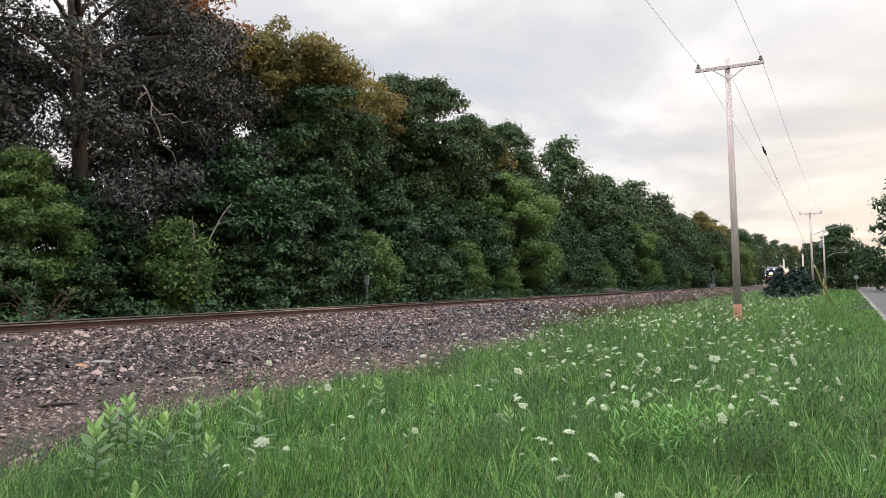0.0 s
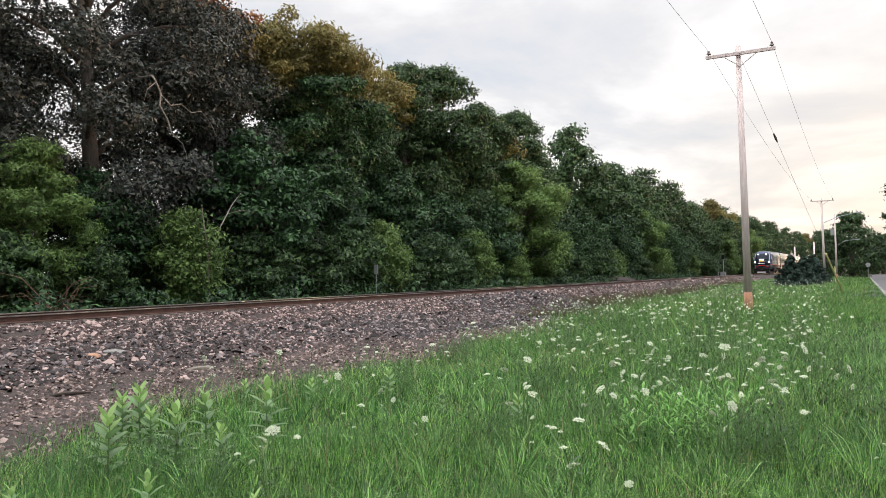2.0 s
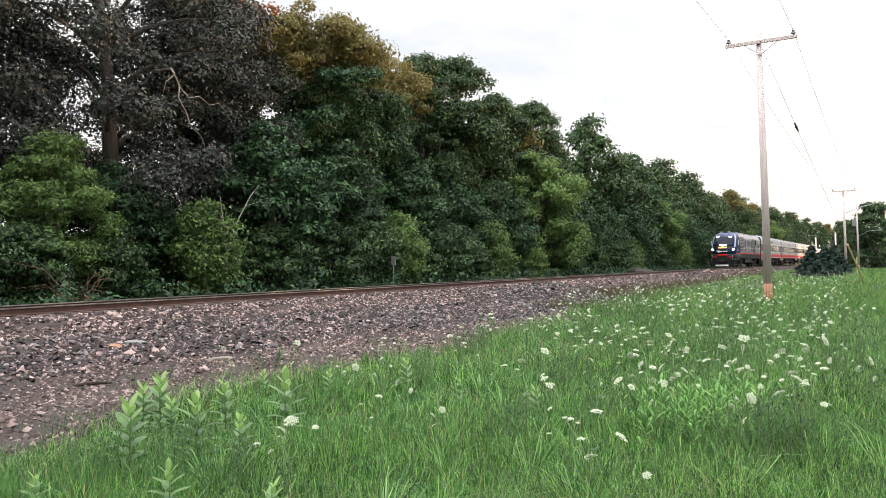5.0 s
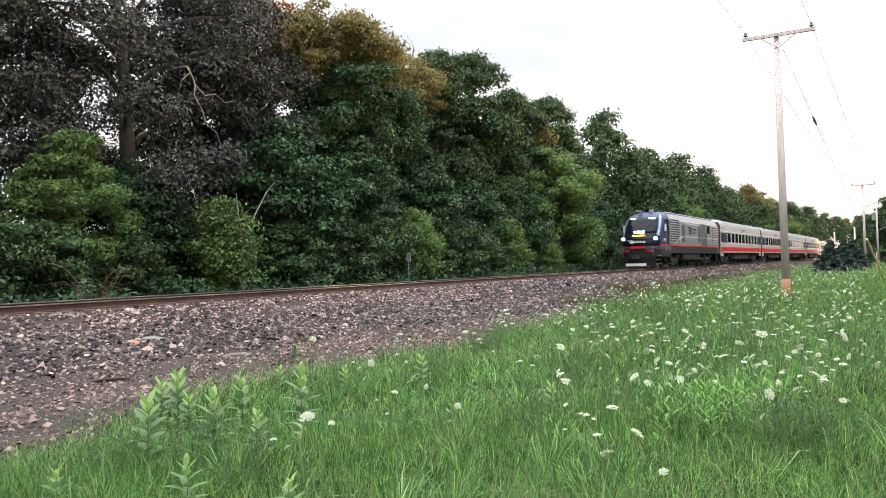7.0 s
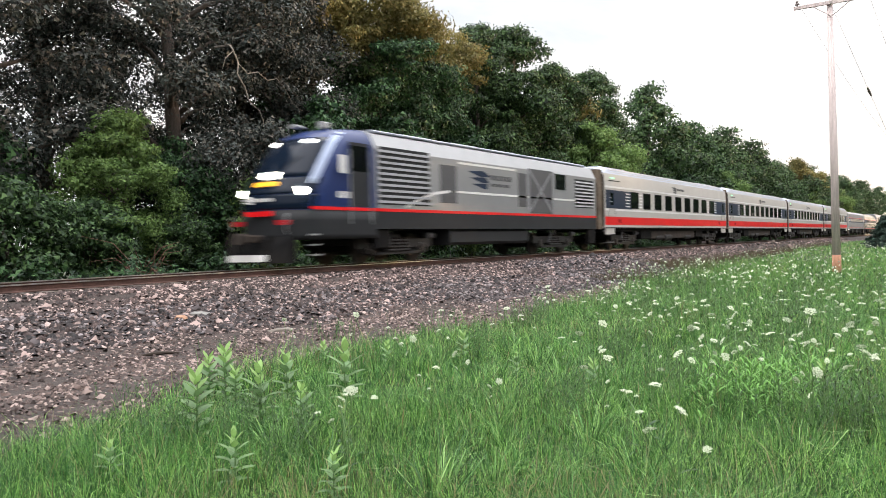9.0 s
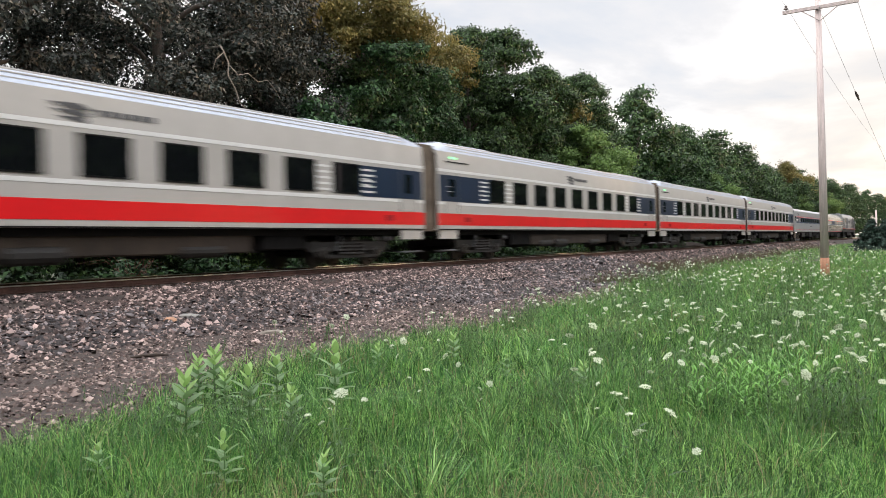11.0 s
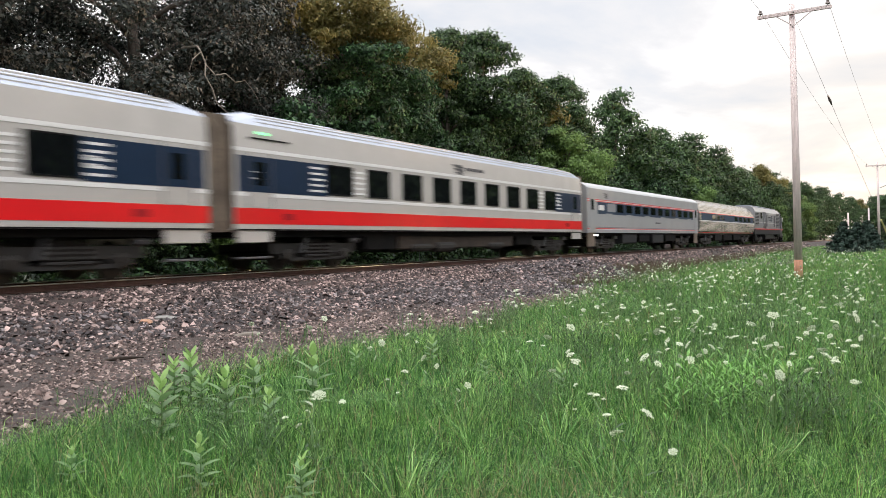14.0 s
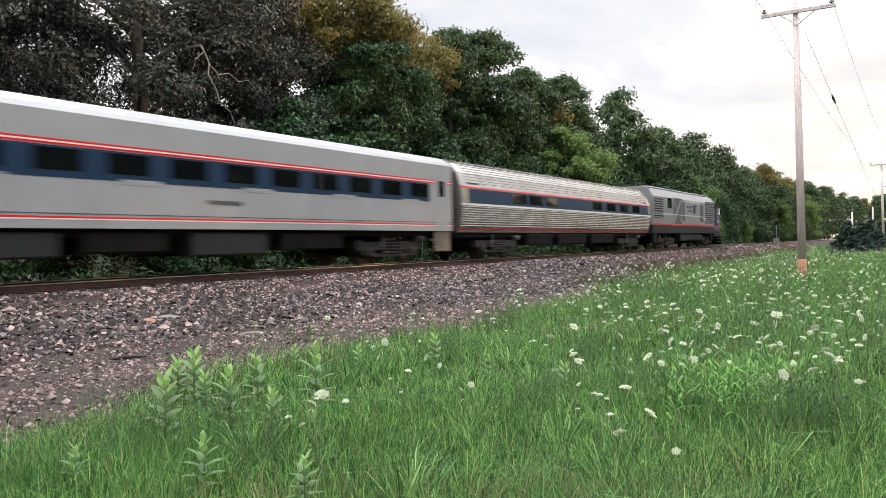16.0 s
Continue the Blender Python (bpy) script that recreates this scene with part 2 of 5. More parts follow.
M["lamp_white"] = material("lit_headlight", (0.9, 0.9, 0.8), 0.3, emit=((1.0, 0.93, 0.72), 28))
M["lamp_soft"] = material("lit_marker_lamp", (0.9, 0.9, 0.9), 0.3, emit=((1.0, 0.97, 0.92), 6))
M["green_lamp"] = material("green_indicator", (0.2, 0.7, 0.3), 0.3, emit=((0.3, 1.0, 0.45), 1.2))
M["stainless"] = material("fluted_stainless_steel", (0.50, 0.49, 0.47), 0.22, 0.9, var=0.1, scale=1.5, dirt=(0.40, 0.385, 0.36))
M["blue_band"] = material("blue_window_band", (0.009, 0.030, 0.066), 0.45, var=0.1, spec=0.25)
M["horizon_grey"] = material("flat_grey_paint", (0.34, 0.345, 0.35), 0.4, 0.1, var=0.05, scale=0.9, dirt=(0.29, 0.295, 0.30))


# ---- mesh helpers ----
def geo_box(x0, x1, y0, y1, z0, z1, bev=0.0):
    """A box, with its long edges chamfered in x and z by bev."""
    if not bev:
        v = [(x, y, z) for x in (x0, x1) for y in (y0, y1) for z in (z0, z1)]
        return v, [(0, 1, 3, 2), (4, 6, 7, 5), (0, 4, 5, 1), (2, 3, 7, 6), (0, 2, 6, 4), (1, 5, 7, 3)]
    b = min(bev, (x1 - x0) / 2.2, (z1 - z0) / 2.2)
    return geo_prism([(x0 + b, z0), (x1 - b, z0), (x1, z0 + b), (x1, z1 - b), (x1 - b, z1), (x0 + b, z1), (x0, z1 - b), (x0, z0 + b)], y0, y1)


def geo_prism(profile, y0, y1):
    """A closed (x, z) profile drawn out along y."""
    n = len(profile)
    v = [(x, y0, z) for x, z in profile] + [(x, y1, z) for x, z in profile]
    f = [(i, (i + 1) % n, n + (i + 1) % n, n + i) for i in range(n)]
    return v, f + [tuple(range(n))[::-1], tuple(range(n, 2 * n))]


def geo_tube(points, radii, sides=8):
    """A tapered tube through the points, closed at both ends."""
    v, f = [], []
    pts = [Vector(p) for p in points]
    for i, p in enumerate(pts):
        d = (pts[min(i + 1, len(pts) - 1)] - pts[max(i - 1, 0)]).normalized()
        a = d.orthogonal().normalized()
        if i and abs(a.dot(last)) < 0.999:
            a = (last - d * last.dot(d)).normalized()
        last = a
        c = d.cross(a)
        for k in range(sides):
            t = 2 * math.pi * k / sides
            v.append(tuple(p + (a * math.cos(t) + c * math.sin(t)) * radii[i]))
    for i in range(len(pts) - 1):
        for k in range(sides):
            j = (k + 1) % sides
            f.append((i * sides + k, i * sides + j, (i + 1) * sides + j, (i + 1) * sides + k))
    f += [tuple(range(sides))[::-1], tuple(range((len(pts) - 1) * sides, len(pts) * sides))]
    return v, f


def joined(*geos):
    v, f = [], []
    for gv, gf in geos:
        o = len(v)
        v += gv
        f += [tuple(i + o for i in q) for q in gf]
    return v, f


def mesh_of(name, geo, mat, smooth=False):
    me = bpy.data.meshes.new(name)
    me.from_pydata(geo[0], [], geo[1])
    me.materials.append(mat)
    if smooth:
        me.polygons.foreach_set("use_smooth", [True] * len(me.polygons))
    me.update()
    return me


def fast_mesh(name, V, F, mat):
    """A mesh from numpy arrays, all faces with the same number of corners."""
    me = bpy.data.meshes.new(name)
    n, k = F.shape
    me.vertices.add(len(V)); me.vertices.foreach_set("co", np.ascontiguousarray(V, dtype=np.float32).ravel())
    me.loops.add(n * k); me.loops.foreach_set("vertex_index", F.astype(np.int32).ravel())
    me.polygons.add(n); me.polygons.foreach_set("loop_start", np.arange(0, n * k, k, dtype=np.int32))
    me.materials.append(mat)
    me.update(calc_edges=True)
    return me


def part(name, geo, mat, parent, label="", smooth=False, kind=""):
    data = geo if isinstance(geo, bpy.types.Mesh) else mesh_of(name, geo, mat, smooth)
    ob = new(name, data)
    ob.parent = parent
    if label:
        tagged(ob, label=label)
    return tagged(ob, kind=kind)


def thing(name, label, category, group="", kind="", m=None):
    ob = new(name)
    ob.empty_display_size = 0.3
    if m is not None:
        ob.matrix_basis = m
    return tagged(ob, label, category, group, kind)


def solid(name, geo, mat, label, category, group="", kind="", smooth=False):
    return tagged(new(name, mesh_of(name, geo, mat, smooth)), label, category, group, kind)


# ---- ground, track and road ----
TRACK_X, RAIL_Z = -17.2, 0.904
rng = np.random.default_rng(7)


def bed_height(x, y):
    """Height of the ballast bed and of the dirt strip beside it."""
    toe = -11.0 - 2.8 * np.clip((y - 34) / 13, 0, 1)
    foot = np.interp(x, [-27, -22.3, -19.6, -14.9], [0.25, 0.25, 0.68, 0.68])
    slope = np.where(x > -14.9, 0.68 - (x + 14.9) / (toe + 14.9) * 0.71, foot)
    flat = np.where(x > toe, -0.03 + 0.05 * (x - toe) / 4.0, slope)
    hump = 0.34 * np.exp(-((y - 33.0) / 3.2) ** 2) * np.exp(-((x + 12.6) / 1.8) ** 2)
    return flat + hump


def grid_mesh(name, xs, ys, zf, mat):
    X, Y = np.meshgrid(xs, ys)
    V = np.stack([X, Y, zf(X, Y)], -1).reshape(-1, 3)
    a = np.arange(len(ys) * len(xs)).reshape(len(ys), len(xs))
    F = np.stack([a[:-1, :-1], a[:-1, 1:], a[1:, 1:], a[1:, :-1]], -1).reshape(-1, 4)
    me = fast_mesh(name, V, F, mat)
    me.polygons.foreach_set("use_smooth", [True] * len(me.polygons))
    return me


def ground_height(x, y):
    return np.where(x < -19, 0.2, np.where(x < -7.5, -0.14, 0.03 * np.sin(x * 1.3) * np.cos(y * 0.7) - 0.02))


gx = np.concatenate([[-2500, -800, -200, -80], np.arange(-40, -6, 2), np.arange(-6, 1.2, 0.6), [1.2, 8.2, 12, 40, 200, 800, 2500]])
gy = np.concatenate([[-2500, -600, -150], np.arange(-40, 120, 2), np.arange(120, 400, 20), [600, 1200, 2500]])
tagged(new("ground", grid_mesh("ground", gx, gy, ground_height, M["soil"])), "grass-grown soil running level to the horizon", "ground", kind="structure")
bx = np.concatenate([np.arange(-27, -15, 0.8), np.arange(-15, -5.2, 0.27)])
by = np.concatenate([[-150, -60], np.arange(-20, 80, 0.5), np.arange(80, 200, 8), [300, 500, 700]])


def bed_surface(x, y):
    n1 = 0.05 * np.sin(x * 2.1 + 0.7 * np.sin(y * 0.9)) * np.sin(y * 0.8 + x) + 0.03 * np.sin(3.7 * x + y * 2.9)
    return bed_height(x, y) + np.where((x > -14.7) | (x < -19.8), n1, 0) * np.where(x > -7.3, 0.3, 1) - np.clip((x + 7.0) * 0.12, 0, 0.3)


tagged(new("ballast_bed", grid_mesh("ballast_bed", bx, by, bed_surface, M["ballast"])),
       "brown-grey gravel railway embankment sloping to bare dirt", "track bed", kind="structure")


def ballast_stones(name, label, mat, zones, lift=0.25):
    """Loose crushed stone over the slope: angular blocks, each with a tilted broken top."""
    xs, ys, size = [], [], []
    for x0, x1, y0, y1, count, s in zones:
        xs.append(rng.uniform(x0, x1, count)); ys.append(rng.uniform(y0, y1, count)); size.append(s * rng.lognormal(0, 0.3, count))
    x, y, s = np.concatenate(xs), np.concatenate(ys), np.concatenate(size)
    n = len(x)
    block = np.array([(1, 0.8, -0.6), (-0.9, 1, -0.6), (-1, -0.8, -0.6), (0.9, -1, -0.6), (0.6, 0.1, 0.65), (-0.6, -0.1, 0.6)], float)
    faces = np.array([(0, 1, 5), (0, 5, 4), (1, 2, 5), (2, 3, 4), (2, 4, 5), (3, 0, 4)])
    P = block[None] * rng.uniform(0.6, 1.2, (n, 1, 3)) + rng.normal(0, 0.22, (n, 6, 3))
    a, b = rng.uniform(0, 2 * np.pi, (n, 1)), rng.normal(0, 0.5, (n, 1))
    X, Y, Z = P[..., 0], P[..., 1], P[..., 2]
    X, Z = X * np.cos(b) - Z * np.sin(b), X * np.sin(b) + Z * np.cos(b)
    P = np.stack([X * np.cos(a) - Y * np.sin(a), X * np.sin(a) + Y * np.cos(a), Z * 0.8], -1)
    P = P * s[:, None, None] + np.stack([x, y, bed_surface(x, y) + s * (lift + rng.normal(0, 0.25, n))], -1)[:, None]
    F = (faces[None] + 6 * np.arange(n)[:, None, None]).reshape(-1, 3)
    tagged(new(name, fast_mesh(name, P.reshape(-1, 3), F, M[mat])), label, "ballast", kind="stuff")


ballast_stones("ballast_stones", "loose grey and pinkish crushed stone on the embankment", "stone",
               ((-16.3, -11.2, 3, 30, 54000, 0.033), (-16.3, -11.0, 30, 38, 5200, 0.042), (-16.3, -13.6, 38, 62, 10500, 0.044), (-16.3, -13.7, 62, 130, 3600, 0.075), (-19.5, -16.6, -2, 50, 2500, 0.05), (-11.4, -9.4, 2, 30, 3000, 0.026)))
ballast_stones("fine_gravel", "fine dusty gravel and chips at the foot of the slope", "fine_stone",
               ((-11.5, -6.2, 1.5, 14, 26000, 0.021), (-11.5, -7.0, 12, 34, 13000, 0.026)), 0.2)
ballast_stones("dark_stones", "dark newly dumped crushed stone spilling off the slope", "dark_stone",
               ((-14.4, -10.2, 26, 37, 5200, 0.046), (-12.8, -10.0, 17, 30, 4200, 0.036), (-13.6, -11.2, 2, 22, 6500, 0.034)), 0.6)

RAIL_PROFILE = [(-0.07, -0.17), (0.07, -0.17), (0.07, -0.158), (0.012, -0.135), (0.010, -0.045), (0.036, -0.034), (0.036, -0.004), (-0.036, -0.004),
                (-0.036, -0.034), (-0.010, -0.045), (-0.012, -0.135), (-0.07, -0.158)]
for side in (-0.755, 0.755):
    rail = thing("rail", "rusty steel rail with a polished running surface", "rail", "running rails", m=pose(TRACK_X + side, 0, RAIL_Z))
    part("web", geo_prism(RAIL_PROFILE, -150, 700), M["rail"], rail)
    part("running_surface", geo_box(-0.0375, 0.0375, -150, 700, -0.026, 0.0), M["rail_top"], rail, "bright worn rail head")
tie = solid("railway_tie", geo_box(-1.3, 1.3, -0.115, 0.115, -0.34, -0.172, 0.015), M["tie"], "dark weathered timber tie bedded in stone", "railway tie", "ties")
tie.matrix_basis = pose(TRACK_X, -4, RAIL_Z)
for i in range(1, 150):
    copy_thing(tie, pose(TRACK_X + rng.uniform(-0.04, 0.04), -4 + 0.53 * i, RAIL_Z, 0, 0, rng.uniform(-0.6, 0.6)))

road = solid("road", geo_box(1.35, 7.6, -150, 900, -0.3, 0.035), M["road"], "grey worn asphalt country road", "road", kind="structure")
kerb = thing("kerb", "low pale concrete road edge in lengths", "kerb", kind="structure")
kp = mesh_of("kerb_stone", geo_box(1.14, 1.347, 0.0, 2.97, -0.25, 0.055, 0.02), M["kerb"])
for i in range(60):
    part("kerb_stone", kp, M["kerb"], kerb).matrix_basis = pose(rng.uniform(-0.012, 0.012), 8 + 3 * i, rng.uniform(-0.01, 0.01))


def lump(sx, sy, sz, seed, rough=0.2):
    r = random.Random(seed)
    bm = bmesh.new()
    bmesh.ops.create_icosphere(bm, subdivisions=2, radius=1)
    for v in bm.verts:
        k = 1 + r.uniform(-rough, rough)
        v.co = Vector((v.co.x * sx * k, v.co.y * sy * k, v.co.z * sz * k))
    g = [tuple(v.co) for v in bm.verts], [tuple(v.index for v in f.verts) for f in bm.faces]
    bm.free()
    return g


# a few larger stones that stand out of the ballast
for k, (x, y, sx, sy, sz, mat, lab) in enumerate(((-12.4, 9.25, 0.17, 0.09, 0.07, "tan_stone", "orange-tan broken rock on the ballast slope"),
                                                  (-12.5, 9.75, 0.22, 0.11, 0.06, "kerb", "flat pale grey rock on the ballast slope"),
                                                  (-10.4, 9.9, 0.3, 0.04, 0.05, "dead", "flat grey stick-like stone on the dirt"))):
    rock = solid("rock", lump(sx, sy, sz, k), M[mat], lab, "rock")
    rock.matrix_basis = pose(x, y, float(bed_surface(np.array(x), np.array(y))) + sz * 0.5, 0, 0, 40 * k)
gravel_pile = solid("gravel_heap", lump(2.0, 2.2, 0.75, 9, 0.1), M["ballast"], "low grey gravel heap beside the far rail", "gravel heap")
gravel_pile.matrix_basis = pose(-20.6, 72, 0.55)


# ---- the train ----
L_CAR, L_LOCO = 25.9, 21.8


def train_y(t):
    """Where the coupling between the first two coaches is along the track."""
    return 22.907 - 20.351 * (t - 11) + 0.0505 * (t - 11) ** 2


def truck(v, y, wheelbase=2.6, radius=0.46):
    """A two-axle truck under a vehicle: side frames, bolster, and wheels that turn."""
    b = wheelbase / 2
    fr = part("truck_frame", joined(*[geo_prism([(s * 1.02, 0.52), (s * 1.02, 0.82), (s * 1.18, 0.82), (s * 1.18, 0.52)], y - b - 0.65, y + b + 0.65) for s in (-1, 1)],
                                    geo_box(-1.1, 1.1, y - 0.3, y + 0.3, 0.45, 1.0, 0.05), *[geo_box(-0.98, 0.98, y + a - 0.08, y + a + 0.08, 0.62, 0.82) for a in (-b - 0.6, b + 0.6)]), M["truck_steel"], v)
    for s in (-1, 1):
        part("equaliser_bar", geo_prism([(s * 1.19, 0.30), (s * 1.19, 0.40), (s * 1.25, 0.40), (s * 1.25, 0.30)], y - b + 0.15, y + b - 0.15), M["truck_steel"], v)
        part("spring_plank", geo_box(s * 1.2 - 0.1, s * 1.2 + 0.1, y - 0.62, y + 0.62, 0.40, 0.48, 0.02), M["truck_steel"], v)
        for a in (-0.42, 0.0, 0.42):
            part("coil_spring", geo_tube([(s * 1.2, y + a, 0.48 + 0.055 * k) for k in range(8)], [0.125 if k % 2 else 0.095 for k in range(8)], 9), M["wheel"], v)
        for a in (-b, b):
            part("axle_box", geo_tube([(s * 1.0, y + a, radius), (s * 1.24, y + a, radius), (s * 1.27, y + a, radius)], [0.2, 0.19, 0.12], 10), M["wheel"], v)
            part("pedestal", geo_box(s * 1.12 - 0.07, s * 1.12 + 0.07, y + a - 0.32, y + a + 0.32, 0.34, 0.60, 0.04), M["truck_steel"], v)
        part("brake_cylinder", geo_tube([(s * 1.18, y + b + 0.3, 0.92), (s * 1.18, y + b + 0.75, 0.92)], [0.11, 0.11], 9), M["loco_mid"], v)
        part("damper", geo_tube([(s * 1.28, y - 0.75, 0.55), (s * 1.28, y - 0.55, 1.08)], [0.045, 0.03], 7), M["loco_mid"], v)
    for a in (-wheelbase / 2, wheelbase / 2):
        ws = part("wheelset", joined(*[geo_tube([(s * 0.68, 0, 0), (s * 0.705, 0, 0), (s * 0.71, 0, 0), (s * 0.835, 0, 0), (s * 0.84, 0, 0)],
                                                [radius * 0.5, radius + 0.025, radius, radius, radius * 0.45], 20) for s in (-1, 1)],
                                     geo_tube([(-1.0, 0, 0), (1.0, 0, 0)], [0.085, 0.085], 8),
                                     *[geo_box(s * 0.842 - 0.012, s * 0.842 + 0.012, -0.06, 0.06, -radius * 0.8, radius * 0.8) for s in (-1, 1)]), M["wheel"], v)
        ws.matrix_basis = pose(0, y + a, radius)
    return fr


def bars(x, y, z, widths, h, gap=0.06):
    """Lettering too small to read, as a row of plain raised bars on a side wall."""
    g, at = [], y
    for w in widths:
        g.append(geo_box(x - 0.004, x + 0.004, at, at + w, z, z + h))
        at += w + gap
    return joined(*g)


def swoosh(x, y, z, s):
    """A plain three-blade winged mark."""
    g = []
    for k in range(3):
        y0, z0 = y + 0.10 * k * s, z - 0.16 * k * s
        p = [(y0, z0), (y0 + 0.75 * s, z0 + 0.04 * s), (y0 + (1.15 - 0.2 * k) * s, z0 - 0.10 * s), (y0 + 0.6 * s, z0 - 0.12 * s)]
        v = [(x + o, a, b) for o in (-0.004, 0.004) for a, b in p]
        g.append((v, [(0, 1, 2, 3), (7, 6, 5, 4), (0, 4, 5, 1), (1, 5, 6, 2), (2, 6, 7, 3), (3, 7, 4, 0)]))
    return joined(*g)


def louvres(x, y0, y1, z0, z1, n):
    return joined(*[geo_prism([(x - 0.02, z), (x + 0.035, z), (x + 0.01, z + (z1 - z0) / n * 0.45), (x - 0.02, z + (z1 - z0) / n * 0.45)], y0, y1)
                    for z in np.linspace(z0, z1, n, endpoint=False)])


def bellows(ya):
    """One folded curtain round the passage between two cars."""
    right = [(1.36 + 0.05 * (k % 2), ya + 0.08 * k) for k in range(7)]
    ring = right + [(-x, y) for x, y in reversed(right)]
    n = len(ring)
    v = [(x, y, z) for z in (1.15, 4.3) for x, y in ring]
    return v, [(i, (i + 1) % n, n + (i + 1) % n, n + i) for i in range(n)] + [tuple(range(n))[::-1], tuple(range(n, 2 * n))]


def make_coach():
    """A modern single-level coach: grey sides, red stripe, dark windows, silver ribbed roof."""
    v = thing("coach", "grey passenger coach with a red stripe and dark windows", "train car", "coaches of the train")
    y0, y1, W = 0.45, L_CAR - 0.45, 1.55
    side = [(-W, 1.2), (-W, 3.5), (-W + 0.05, 4.13), (W - 0.05, 4.13), (W, 3.5), (W, 1.2)]
    part("body", geo_prism(side, y0, y1), M["grey_paint"], v)
    roof = [(-W + 0.05, 4.13), (-W + 0.22, 4.40), (-W + 0.6, 4.55), (0, 4.62), (W - 0.6, 4.55), (W - 0.22, 4.40), (W - 0.05, 4.13)]
    rf = part("roof", joined(geo_prism(roof, y0 + 0.9, y1 - 0.9),
                             *[([(x, y, z - (0.16 if e else 0) if z > 4.2 else z) for e in (0, 1) for y in [(ya, yb)[e]] for x, z in roof],
                                              [(i, (i + 1) % 7, 7 + (i + 1) % 7, 7 + i) for i in range(7)] + [tuple(range(7, 14))])
                               for ya, yb in ((y0 + 0.9, y0), (y1 - 0.9, y1))]), M["silver"], v, "ribbed silver roof")
    for s in (-1, 1):
        part("roof_rib", joined(*[geo_tube([(s * x, y0 + 1, z), (s * x, y1 - 1, z)], [0.018, 0.018], 4) for x, z in ((1.43, 4.24), (1.36, 4.36), (1.22, 4.45), (1.05, 4.51), (0.85, 4.56))]), M["grey_paint"], rf)
    for ya in (1.6, L_CAR - 5.6):
        part("roof_pod", geo_box(-0.75, 0.75, ya, ya + 4.0, 4.45, 4.64, 0.06), M["silver"], rf)
    for s in (-1, 1):
        x = s * (W + 0.004)

        def plate(name, ya, yb, za, zb, mat, label="", d=0.004, dx=0.0):
            return part(name, geo_box(x + s * dx - d, x + s * dx + d, ya, yb, za, zb), M[mat], v, label)
        plate("red_stripe", y0, y1, 1.37, 1.81, "red_paint", "bright red stripe")
        plate("white_line", y0, y1, 2.14, 2.24, "white_paint")
        plate("white_line", y0, y1, 3.37, 3.47, "white_paint")
        plate("dark_sill", y0, y1, 1.20, 1.235, "black")
        for ya, yb in ((y0 + 0.1, 4.27), (21.9, y1 - 0.1)):
            plate("navy_panel", ya, yb, 2.26, 3.25, "navy_paint", "dark navy end panel")
        for k, (ya, yb) in enumerate(((0.95, 1.85), (L_CAR - 1.85, L_CAR - 0.95))):
            d = plate("side_door", ya, yb, 1.83, 3.34, "grey_paint", "", 0.004, 0.006)
            part("door_window", geo_box(x + s * 0.012 - 0.004, x + s * 0.012 + 0.004, ya + 0.25, yb - 0.25, 2.45, 3.1), M["black_glass"], d)
            for e in (ya - 0.02, yb - 0.01):
                part("door_edge", geo_box(x + s * 0.012 - 0.004, x + s * 0.012 + 0.004, e, e + 0.03, 1.83, 3.34), M["loco_mid"], d)
            n = part("navy_door", geo_box(x + s * 0.010 - 0.004, x + s * 0.010 + 0.004, ya, yb, 2.26, 3.25), M["navy_paint"], d)
        first = 4.3
        for i in range(9):
            ya = first + 2.045 * i
            wn = plate("window", ya, ya + 1.2, 2.35, 3.22, "black_glass", "", 0.01, 0.004)
            xw = x + s * 0.006
            part("window_frame", joined(geo_box(xw - 0.012, xw + 0.012, ya - 0.04, ya - 0.003, 2.31, 3.26), geo_box(xw - 0.012, xw + 0.012, ya + 1.203, ya + 1.24, 2.31, 3.26),
                                        geo_box(xw - 0.012, xw + 0.012, ya - 0.003, ya + 1.203, 2.31, 2.347), geo_box(xw - 0.012, xw + 0.012, ya - 0.003, ya + 1.203, 3.223, 3.26)), M["black"], wn)
        dash = mesh_of("pale_dash", geo_box(x - 0.006, x + 0.006, 0, 0.62, 0, 0.065), M["white_paint"])
        for ya, n in ((3.5, 5), (5.57, 5), (19.9, 5), (22.0, 5)):
            for z in np.linspace(2.38, 3.08, n):
                part("pale_dash", dash, None, v).matrix_basis = pose(0, ya, z)
        part("wing_mark", swoosh(x, 11.8, 3.86, 0.9), M["loco_mid"], v)
        part("lettering", bars(x, 12.9, 3.68, (0.2, 0.2, 0.18, 0.2, 0.2, 0.2), 0.13), M["loco_mid"], v, "small grey lettering too small to read")
        part("indicator", geo_box(x - 0.01, x + 0.01, 1.3, 1.75, 3.88, 3.95), M["green_lamp"], v, "small lit green lamp")
        part("grab_slot", geo_box(x - 0.006, x + 0.006, 1.0, 2.6, 3.74, 3.78), M["black"], v)
        part("corner_step", joined(geo_box(s * 1.5 - 0.03, s * 1.5 + 0.03, y0 + 0.1, y0 + 1.35, 0.86, 1.19)), M["grey_paint"], v, "pale grey step panel at the corner")
        part("corner_step", joined(geo_box(s * 1.5 - 0.03, s * 1.5 + 0.03, y1 - 1.35, y1 - 0.1, 0.86, 1.19)), M["grey_paint"], v, "pale grey step panel at the corner")
        part("equipment_cover", geo_box(s * 1.20 - 0.1, s * 1.20 + 0.1, 8.4, 17.5, 0.55, 1.18, 0.04), M["rust"], v, "brown grimy equipment skirt")
        part("equipment_cover", geo_box(s * 1.25 - 0.1, s * 1.25 + 0.1, 6.4, 8.2, 0.55, 1.18, 0.04), M["black"], v)
